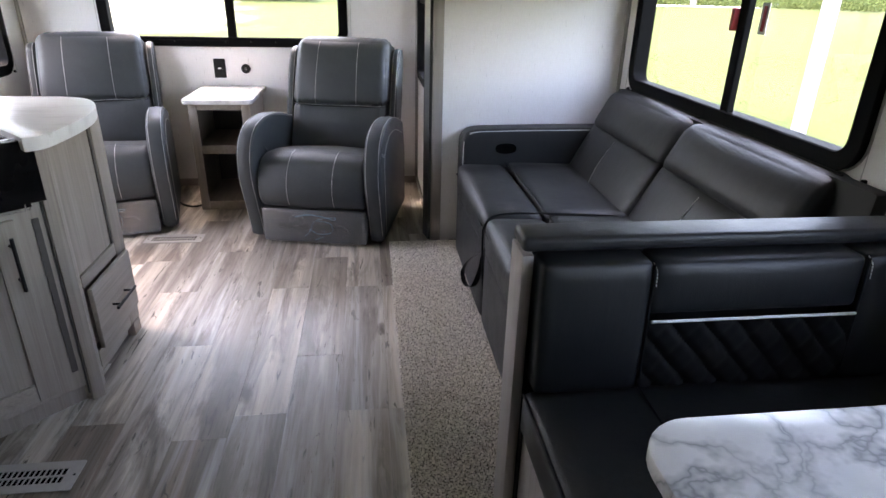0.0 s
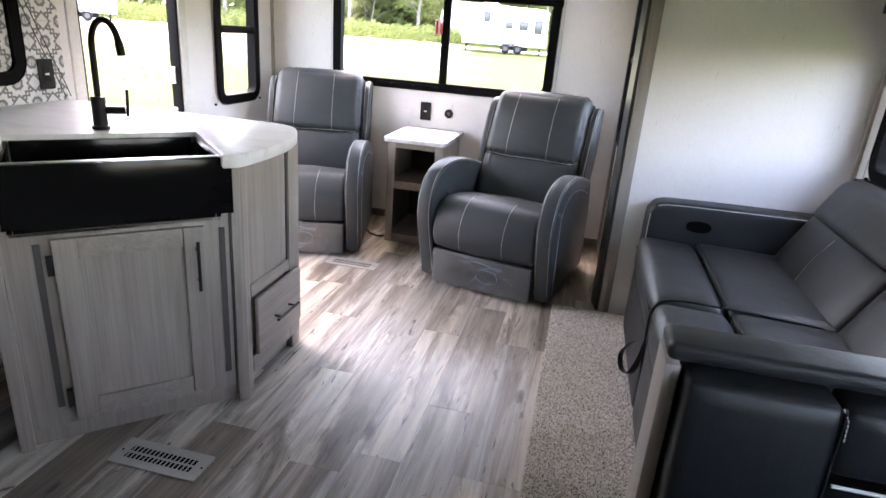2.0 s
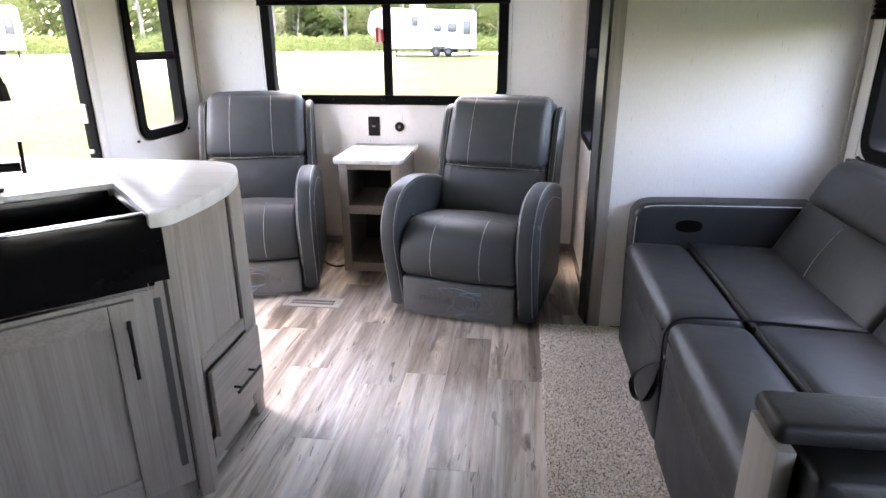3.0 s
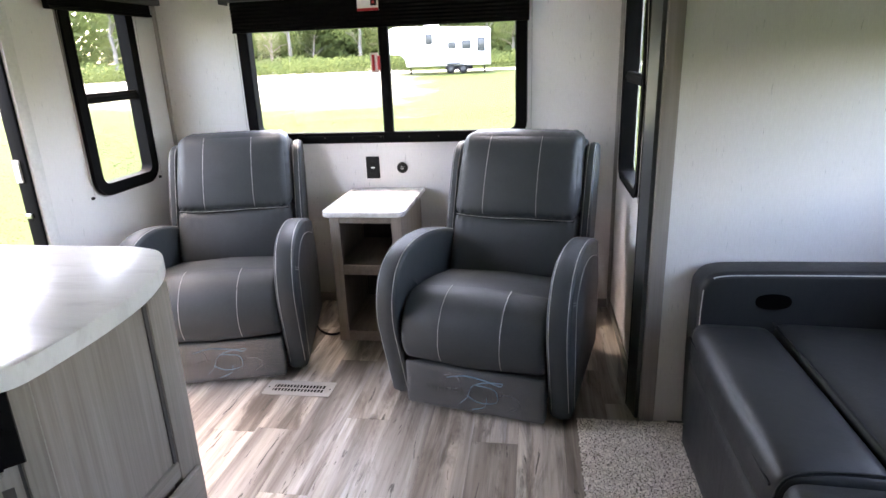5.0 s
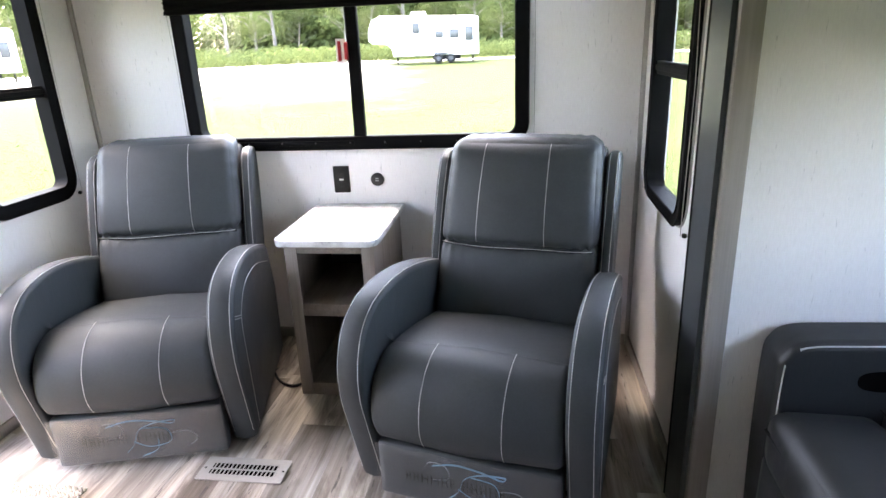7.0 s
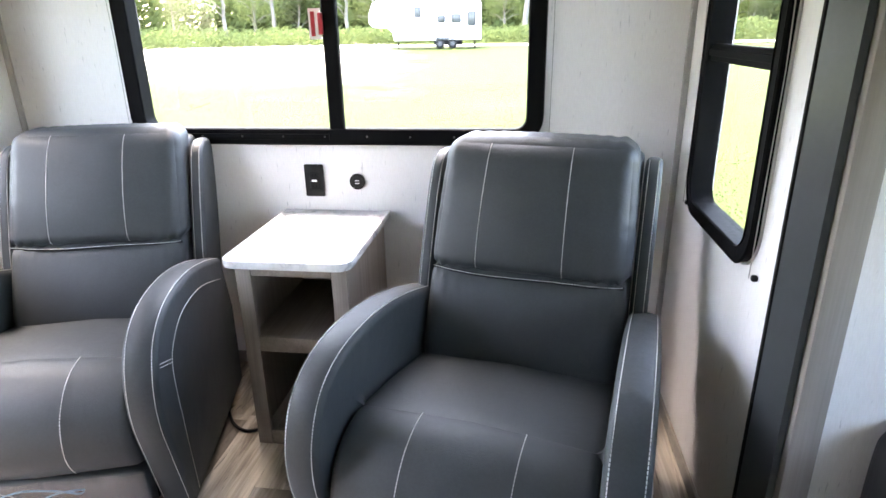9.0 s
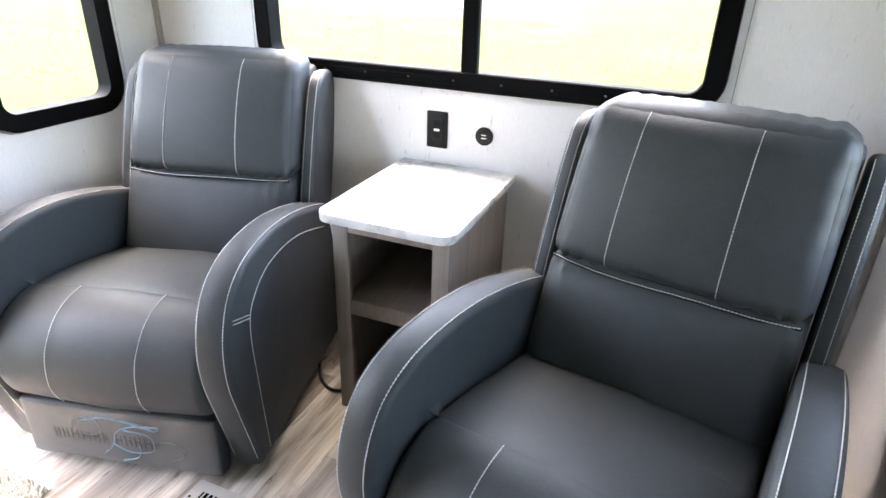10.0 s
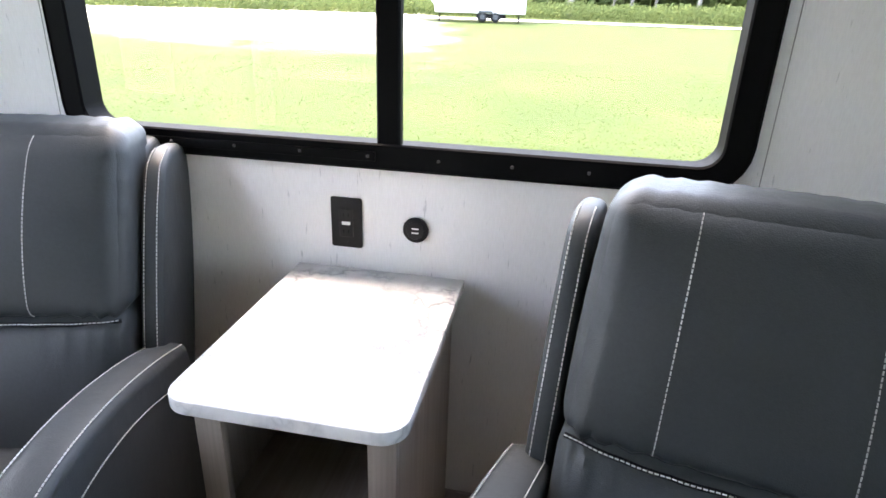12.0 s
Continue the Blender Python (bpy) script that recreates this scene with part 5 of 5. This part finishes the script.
part("seat_base", box(0.446, 1.408, 0.60, 1.203, 0.005, 0.362, 0.003), POST_WOOD, booth, "taupe oak seat base")
part("end_gap", box(0.4402, 0.4450, 1.19, 1.2042, 0.02, 0.362), RUBBER, booth)
booth.location = (0.93, 1.05, 0)   # set back against the slide-out wall

table = thing("dinette_table", "white marble laminate dinette table on a steel pedestal", "table", (0.9, 0.35, 0))
tl = rounded_rect(0.487, 1.43, -0.035, 0.789, 0.085, 8)
part("table_top", slab(tl, 0.722, 0.75, 0.004, on_z, 2), MARBLE, table, "white marble laminate top")
part("pedestal", slab(circle(0.95, 0.38, 0.035, 20), 0.01, 0.722, 0.0, on_z), STEEL, table)
part("pedestal_foot", slab(circle(0.95, 0.38, 0.12, 28), 0.004, 0.02, 0.006, on_z, 2), STEEL, table)


# ---- floor registers and mat ----
def register(at, turn, label):
    ob = thing("floor_register", label, "floor vent", at, turn)
    L, W = 0.150, 0.057
    part("frame", ring(rounded_rect(-L, L, -W, W, 0.004, 2), rounded_rect(-L + 0.032, L - 0.032, -W + 0.028, W - 0.028, 0.002, 2), 0.0045, 0.001, on_z, soft=-0.001), VENT, ob, placed=False)
    # black plate under the louvres stands for the duct's shade
    part("duct", box(-L + 0.03, L - 0.03, -W + 0.026, W - 0.026, -0.0005, 0.0008), HOLE_SHADE, ob, "black plate drawn for the shade down the duct", placed=False)
    part("centre_bar", box(-L + 0.031, L - 0.031, -0.003, 0.003, 0.0012, 0.004), VENT, ob, placed=False)
    for k in range(16):
        x_ = -L + 0.036 + 0.0148 * k + 0.0030
        part("louvre", box(x_, x_ + 0.0038, -W + 0.0275, W - 0.0275, 0.0012, 0.0038), VENT, ob, placed=False)
    for s in (-1, 1):
        part("screw", slab(circle(s * (L - 0.012), 0, 0.004, 10), 0.0042, 0.0052, 0, on_z), BLACK, ob, placed=False)
    return ob


register((-0.873, 1.567, 0.002), 0, "beige metal floor register in the planks by the sink cabinet")
register((-0.948, 3.336, 0.002), 0, "beige metal floor register in the planks before the recliners")


def pile(name, x0, x1, y0, y1, step, h, material, label, seed):
    """Looped carpet pile: uneven little loops on a backing."""
    rng = random.Random(seed)
    verts, faces = [], []
    y = y0
    while y < y1:
        x = x0
        while x < x1:
            cx, cy = x + rng.uniform(-0.4, 0.4) * step, y + rng.uniform(-0.4, 0.4) * step
            r, t, hh = step * rng.uniform(0.55, 0.85), rng.uniform(0, math.tau), h * rng.uniform(0.6, 1.25)
            b = len(verts)
            for k in range(5):
                verts.append((cx + r * math.cos(t + k * 1.2566), cy + r * 0.7 * math.sin(t + k * 1.2566), 0.003))
            for k in range(5):
                verts.append((cx + 0.6 * r * math.cos(t + k * 1.2566), cy + 0.42 * r * math.sin(t + k * 1.2566), 0.003 + hh * 0.8))
            verts.append((cx + rng.uniform(-1, 1) * r * 0.3, cy, 0.003 + hh))
            for k in range(5):
                l = (k + 1) % 5
                faces.append((b + k, b + l, b + 5 + l, b + 5 + k))
                faces.append((b + 5 + k, b + 5 + l, b + 10))
            x += step
        y += step
    me_ = bpy.data.meshes.new(name)
    me_.from_pydata(verts, [], faces)
    me_.materials.append(material)
    for p in me_.polygons:
        p.use_smooth = True
    return me_


def carpet_mat(name, dark, light):
    m, nt, b = shader(name, 0.95, spec=0.1)
    g = nt.nodes.new("ShaderNodeNewGeometry")
    col = ramp(nt, g.outputs["Random Per Island"], [(0.0, dark), (0.5, tuple((a + c) / 2 for a, c in zip(dark, light))), (1.0, light)])
    nt.links.new(mix(nt, 0.3, col, ramp(nt, noise_tex(nt, coords(nt), 60.0, 3), [(0.3, dark), (0.7, light)])), b.inputs["Base Color"])
    return m


CARPET = carpet_mat("speckled_carpet", (0.42, 0.37, 0.325), (0.93, 0.87, 0.81))
MAT_PILE = carpet_mat("cream_loop_mat", (0.36, 0.33, 0.285), (0.66, 0.62, 0.55))
carpet = thing("carpet_strip", "speckled beige-grey loop carpet along the slide-out edge", "carpet", (0.4, 1.0, 0), kind="structure")
part("backing", box(0.222, 0.60, FRONT + 0.01, 3.215, 0.0005, 0.004), JOINT, carpet)
c_me = pile("pile", 0.226, 0.625, 0.9, 3.222, 0.0066, 0.0065, CARPET, "", 3)
ob = new("pile", c_me)
c_me.transform(carpet.matrix_basis.inverted())
ob.parent = carpet
tagged(ob, kind="stuff")
mat_ = thing("door_mat", "cream looped-pile door mat on the planks by the entry", "door mat", (-1.65, 2.85, 0))
part("backing", box(-1.93, -1.437, 2.62, 3.21, 0.0005, 0.004, 0.001), MAT_PILE, mat_)
m_me = pile("mat_surface", -1.925, -1.440, 2.63, 3.205, 0.0085, 0.014, MAT_PILE, "", 5)
ob = new("mat_surface", m_me)
m_me.transform(mat_.matrix_basis.inverted())
ob.parent = mat_
tagged(ob, kind="stuff")
tray = thing("shoe_tray", "flat pale grey tray with black edge by the doorway", "tray", (-1.96, 3.2, 0))
part("tray_top", slab(rounded_rect(-1.97, -1.865, 3.10, 3.262, 0.012, 3), 0.016, 0.026, 0.003, on_z, 2), EXT_METAL, tray)
part("edge", slab(rounded_rect(-1.972, -1.862, 3.097, 3.265, 0.012, 3), 0.0085, 0.0155, 0.001, on_z, 1), BLACK, tray)
step_ = thing("entry_step", "dark grey folding entry step outside the doorway", "step", (LEFT - 0.3, 2.95, -0.3))
part("tread", box(LEFT - 0.42, LEFT - 0.13, 2.68, 3.22, -0.22, -0.19, 0.01), RUBBER, step_)
part("bracket", box(LEFT - 0.40, LEFT - 0.13, 2.69, 2.71, -0.45, -0.22), FRAME_BLACK, step_)
part("bracket", box(LEFT - 0.40, LEFT - 0.13, 3.19, 3.21, -0.45, -0.22), FRAME_BLACK, step_)

# ---- outside ----
GROUND = -0.80


def rise(x, y):
    """The lawn climbs gently away from the trailer."""
    d = math.hypot(x, y - 4)
    s = min(1, max(0, (d - 6) / 50))
    return GROUND + 1.05 * s * s * (3 - 2 * s)


bm = bmesh.new()
radii = [0, 3, 6, 9, 13, 18, 24, 32, 42, 55, 70, 100, 160, 300, 800, 3000]
prev = None
for r_ in radii:
    row = [bm.verts.new((r_ * math.cos(k * math.tau / 64), 4 + r_ * math.sin(k * math.tau / 64), rise(r_ * math.cos(k * math.tau / 64), 4 + r_ * math.sin(k * math.tau / 64)))) for k in range(64 if r_ else 1)]
    if prev and len(prev) == 1:
        for k in range(64):
            bm.faces.new((prev[0], row[k], row[(k + 1) % 64]))
    elif prev:
        for k in range(64):
            bm.faces.new((prev[k], row[k], row[(k + 1) % 64], prev[(k + 1) % 64]))
    prev = row
solo("ground", bm, GRASS, "bright green mown lawn around the trailer", "ground", "structure")


def patch(name, pts, material, label, category):
    """A gravel area laid just above the lawn, following it."""
    bm = bmesh.new()
    line = smooth_line([(*p, 0) for p in pts], 8, True)
    c = sum(line, Vector()) / len(line)
    prev = None
    for k in range(1, 7):
        row = [bm.verts.new((q.x, q.y, rise(q.x, q.y) + 0.03)) for q in (c.lerp(p, k / 6) for p in line)]
        if prev is None:
            mid = bm.verts.new((c.x, c.y, rise(c.x, c.y) + 0.03))
            for i in range(len(row)):
                bm.faces.new((mid, row[i], row[(i + 1) % len(row)]))
        else:
            for i in range(len(row)):
                bm.faces.new((prev[i], row[i], row[(i + 1) % len(row)], prev[(i + 1) % len(row)]))
        prev = row
    return solo(name, bm, material, label, category, "structure")


patch("gravel_lane", [(-14, 50), (-2, 50.5), (12, 50), (30, 48), (30, 51), (12, 53), (-2, 53.5), (-14, 53)], GRAVEL, "pale gravel lane beyond the lawn", "road")


def travel_trailer(at, turn, label, length=8.5, high=2.55, nose=0.0):
    """A white trailer; nose: length of a fifth wheel's raised front."""
    ob = thing("travel_trailer", label, "travel trailer", at, turn)
    L, W = length / 2, 1.2
    if nose:
        prof = [(-L + nose, 0.55), (L, 0.55), (L, 0.45 + high), (L - 0.25, 0.62 + high), (-L + nose, 0.80 + high), (-L + 0.9, 0.80 + high), (-L + 0.25, 0.50 + high), (-L, 2.35), (-L - 0.03, 1.75), (-L + 0.25, 1.48), (-L + nose - 0.45, 1.42), (-L + nose - 0.1, 1.1)]
    else:
        prof = [(-L, 0.55), (L, 0.55), (L, 0.55 + high), (L - 0.2, 0.72 + high), (-L + 1.6, 0.78 + high), (-L + 0.25, 0.45 + high), (-L - 0.25, 1.7), (-L - 0.1, 1.25)]
    part("body", slab(prof, -W, W, 0.08, lambda w, a, b: Vector((a, w, b)), 3), RV_WHITE, ob, placed=False)
    part("stripe", box(-L + nose + 0.1, L - 0.1, -W - 0.012, -W - 0.004, 0.95, 1.02), GREY_INK, ob, placed=False)
    k = length / 8.5
    for x0, x1, z0, z1 in ((-0.80, -0.38, 2.15, 2.75), (0.95, 1.45, 1.80, 2.15), (2.05, 2.65, 1.75, 2.25), (3.25, 3.75, 1.55, 2.40)):
        x0, x1 = x0 * k, x1 * k
        w = part("window", box(x0, x1, -W - 0.03, -W - 0.004, z0, z1, 0.01), RV_GREY, ob, "dark tinted window", placed=False)
        part("frame", ring(rounded_rect(x0 - 0.04, x1 + 0.04, z0 - 0.04, z1 + 0.04, 0.05, 3), rounded_rect(x0, x1, z0, z1, 0.04, 3), -W - 0.036, -W - 0.003, on_y, soft=0.002), FRAME_BLACK, w, placed=False)
    part("roof_unit", box(-0.9, 0.2, -0.4, 0.4, 0.75 + high, 1.05 + high, 0.08), RV_WHITE, ob, placed=False)
    part("hatch", box(0.7, 1.7, -W - 0.02, -W - 0.004, 0.58, 0.74, 0.01), RV_GREY, ob, placed=False)
    part("skirt", box(0.6, 2.6, -W + 0.05, -W + 0.3, 0.25, 0.545, 0.01), FRAME_BLACK, ob, "dark underbody", placed=False)
    for x_ in (1.0, 1.9):
        wh = part("wheel", slab(circle(x_, 0.34, 0.34, 24), -W + 0.0, -W + 0.22, 0.05, on_y, 3), RUBBER, ob, placed=False)
        part("rim", slab(circle(x_, 0.34, 0.17, 20), -W - 0.012, -W - 0.002, 0.004, on_y, 1), VALANCE_GREY, wh, placed=False)
    for x_ in (-L + nose + 0.25, L - 0.5):
        part("jack", box(x_, x_ + 0.1, -W + 0.1, -W + 0.2, 0.0, 0.56), FRAME_BLACK, ob, placed=False)
    return ob


travel_trailer((-7.35, 48, rise(-7.35, 48)), 8, "white fifth-wheel trailer parked across the lawn", 7.9, 2.55, 1.7)
travel_trailer((-36, 37, rise(-36, 37)), 42, "white travel trailer parked beyond the gravel drive", 7.5)
travel_trailer((-42, 17, rise(-42, 17)), 68, "white travel trailer parked beyond the gravel drive", 8.0)
pole = thing("awning_arm", "pale grey metal awning arm outside the slide-out window", "awning arm", (1.9, 2.45, GROUND))
part("arm", box(1.96, 2.0, 2.50, 2.56, GROUND, 2.2, 0.006), EXT_METAL, pole)
part("bracket", box(1.955, 1.999, 2.505, 2.535, 0.78, 0.88, 0.004), PAPER, pole)


def tree_mesh(seed, high, spread, leaves):
    """Trunk with limbs, and a ragged crown of small leaf clumps."""
    rng = random.Random(seed)
    wood_bm = bmesh.new()
    pts = [Vector((0, 0, -0.3))]
    for k in range(1, 9):
        pts.append(Vector((rng.uniform(-0.12, 0.12) * k * 0.4, rng.uniform(-0.12, 0.12) * k * 0.4, high * 0.9 * k / 8)))
    tips = []
    for i in range(len(pts) - 1):
        tube([pts[i], pts[i + 1]], 0.16 * (1 - i / 9.5) * high / 9, 7, wood_bm)
    for k in range(16):
        h = rng.uniform(0.25, 0.92)
        p = pts[0].lerp(pts[-1], h) + Vector((rng.uniform(-.1, .1), rng.uniform(-.1, .1), 0))
        a = rng.uniform(0, math.tau)
        ln = spread * (1.15 - h) * rng.uniform(0.7, 1.25)
        q = p + Vector((math.cos(a) * ln, math.sin(a) * ln, ln * rng.uniform(0.3, 0.8)))
        mid = p.lerp(q, 0.5) + Vector((0, 0, ln * 0.12))
        tube([p, mid, q], 0.045 * high / 9, 5, wood_bm)
        tips += [mid, q, q, p.lerp(q, 0.75)]
    tips.append(pts[-1])
    verts, faces = [], []
    for k in range(leaves):
        c = rng.choice(tips) + Vector((rng.gauss(0, 1), rng.gauss(0, 1), rng.gauss(0, 0.8))) * spread * 0.26
        s = rng.uniform(0.05, 0.11)
        n_ = Vector((rng.gauss(0, 1), rng.gauss(0, 1), rng.gauss(0, 1) + 0.5)).normalized()
        t = n_.orthogonal().normalized()
        u = n_.cross(t)
        b = len(verts)
        verts += [c - t * s, c - u * s * 0.5 + n_ * s * 0.2, c + t * s, c + u * s * 0.5 + n_ * s * 0.2]
        faces.append((b, b + 1, b + 2, b + 3))
    crown = bpy.data.meshes.new("crown")
    crown.from_pydata([tuple(v) for v in verts], [], faces)
    return mesh_of("trunk", wood_bm, BARK), crown


rng = random.Random(11)
protos = []
for k, (hgt, spr, n_) in enumerate(((9.0, 2.6, 6000), (11.5, 2.4, 6500), (7.0, 2.6, 5500), (12.5, 3.0, 7500))):
    trunk, crown = tree_mesh(20 + k, hgt, spr, n_)
    crown.materials.append(LEAF if k % 2 else LEAF_PALE)
    ob = thing("tree", "leafy deciduous tree with a pale trunk at the wood's edge", "tree", (0, 0, 0), 0, "trees along the wood's edge")
    for nm, me_ in (("trunk", trunk), ("crown", crown)):
        o = new(nm, me_)
        o.parent = ob
    protos.append(ob)
spots = []
for k in range(44):
    a = radians(60 + 118 * k / 43 + rng.uniform(-1.2, 1.2))
    d = rng.uniform(60, 70) if k % 2 else rng.uniform(72, 84)
    spots.append((d * math.cos(a), 4 + d * math.sin(a)))
for k in range(8):
    a = radians(-12 + 70 * k / 7)
    spots.append((rng.uniform(50, 60) * math.cos(a), 4 + 55 * math.sin(a)))
for k, (x_, y_) in enumerate(spots):
    p = protos[k % 4]
    m = pose(x_, y_, rise(x_, y_) - 0.1, 0, 0, rng.uniform(0, 360))
    if k < 4:
        p.matrix_basis = m
    else:
        c_ = copy_thing(p, m)
        c_.scale = [rng.uniform(0.85, 1.3)] * 3


def thicket(name, count, place_, size, material, label):
    rg = random.Random(99)
    verts, faces = [], []
    for k in range(count):
        x_, y_, z_ = place_(rg)
        s = size * rg.uniform(0.6, 1.4)
        n_ = Vector((rg.gauss(0, 1), rg.gauss(0, 1), rg.gauss(0, 1))).normalized()
        t = n_.orthogonal().normalized()
        u = n_.cross(t)
        c = Vector((x_, y_, z_))
        b = len(verts)
        verts += [tuple(c - t * s), tuple(c - u * s * 0.45), tuple(c + t * s), tuple(c + u * s * 0.45)]
        faces.append((b, b + 1, b + 2, b + 3))
    me_ = bpy.data.meshes.new(name)
    me_.from_pydata(verts, [], faces)
    me_.materials.append(material)
    return tagged(new(name, me_), label, "bushes", "", "stuff")


def scrub_at(rg):
    a, d = radians(rg.uniform(45, 185)), rg.uniform(55, 68)
    x_, y_ = d * math.cos(a), 4 + d * math.sin(a)
    top = 1.3 + 0.9 * noise.noise(Vector((x_ * 0.15, y_ * 0.15, 0))) + 0.5 * noise.noise(Vector((x_ * 0.6, y_ * 0.6, 3)))
    return x_, y_, rise(x_, y_) + rg.uniform(0, max(0.3, top))


def woods_at(rg):
    a, d = radians(rg.uniform(40, 190) if rg.random() < 0.4 else rg.uniform(40, 116)), rg.uniform(84, 100)
    x_, y_ = d * math.cos(a), 4 + d * math.sin(a)
    top = 11 + 4 * noise.noise(Vector((x_ * 0.08, y_ * 0.08, 1))) + 2 * noise.noise(Vector((x_ * 0.3, y_ * 0.3, 2)))
    return x_, y_, rise(x_, y_) + top * rg.random() ** 0.8


thicket("scrub", 70000, scrub_at, 0.17, LEAF_PALE, "bright green scrub at the wood's edge")
thicket("far_woods", 120000, woods_at, 0.62, LEAF, "dense green woods behind the lawn")


def lawn_blades(name, count):
    rg = random.Random(7)
    verts, faces = [], []
    for k in range(count):
        d = 2.2 + 20 * rg.random() ** 1.7
        a = radians(rg.uniform(40, 175))
        x_, y_ = d * math.cos(a) - 0.4, 3.2 + d * math.sin(a)
        if y_ < REAR + 0.3 and x_ > LEFT - 0.3:
            continue
        z_ = rise(x_, y_)
        t = rg.uniform(0, math.tau)
        w, h = 0.006 + 0.0012 * d, rg.uniform(0.008, 0.022)
        b = len(verts)
        verts += [(x_ - w * math.cos(t), y_ - w * math.sin(t), z_), (x_ + w * math.cos(t), y_ + w * math.sin(t), z_), (x_ + rg.uniform(-.03, .03), y_ + rg.uniform(-.03, .03), z_ + h)]
        faces.append((b, b + 1, b + 2))
    me_ = bpy.data.meshes.new(name)
    me_.from_pydata(verts, [], faces)
    me_.materials.append(BLADE)
    return tagged(new(name, me_), "short bright blades of mown lawn grass", "grass", "", "stuff")


lawn_blades("grass", 60000)

# ---- vinyl planks, laid along the room ----
floor = tagged(new("floor", mesh_of("floor", box(LEFT, 0.60, FRONT, REAR, -0.0055, -0.002), JOINT, False)), "grey-brown weathered oak vinyl plank floor", "floor", "", "structure")
W = 0.169
plank_mesh = {}
rng = random.Random(4)
starts = {-6: 3.05, -5: 1.79, -4: 2.235, -3: 2.60, -2: 2.704, -1: 2.13, 0: 1.79}
dark = {(-5, 0.88), (-7, 1.20), (-3, 0.78)}       # column and near end of the darkest boards
grey = {(-4, 2.235), (-1, 1.22), (-2, 0.884), (0, 1.79), (-3, 2.60), (-6, 2.14), (-5, 2.70), (-8, 2.62)}
starts[-7], starts[-8] = 2.11, 2.62
for c in range(-12, 4):
    x0 = 0.002 + W * c
    y = (starts[c] if c in starts else FRONT + 4.55 - rng.uniform(0.1, 0.9)) - 0.91 * 5
    while y < REAR:
        a, b = max(y, FRONT), min(y + 0.91, REAR)
        l0, l1 = max(x0, LEFT), min(x0 + W, 0.585)
        near = lambda group: any(c == g and abs(y - e) < 0.1 for g, e in group)
        look_ = PLANK_DARK if near(dark) else PLANK_GREY if near(grey) else PLANK
        y += 0.91
        if b - a < 0.02 or l1 - l0 < 0.02:
            continue
        key = (round(b - a, 3), round(l1 - l0, 3), look_.name)
        if key not in plank_mesh:
            plank_mesh[key] = mesh_of("plank", box(-key[1] / 2 + 0.0004, key[1] / 2 - 0.0004, 0.0005, key[0] - 0.0005, -0.002, 0.0), look_, False)
        pl = new("plank", plank_mesh[key])
        pl.location, pl.parent = ((l0 + l1) / 2, a, 0), floor
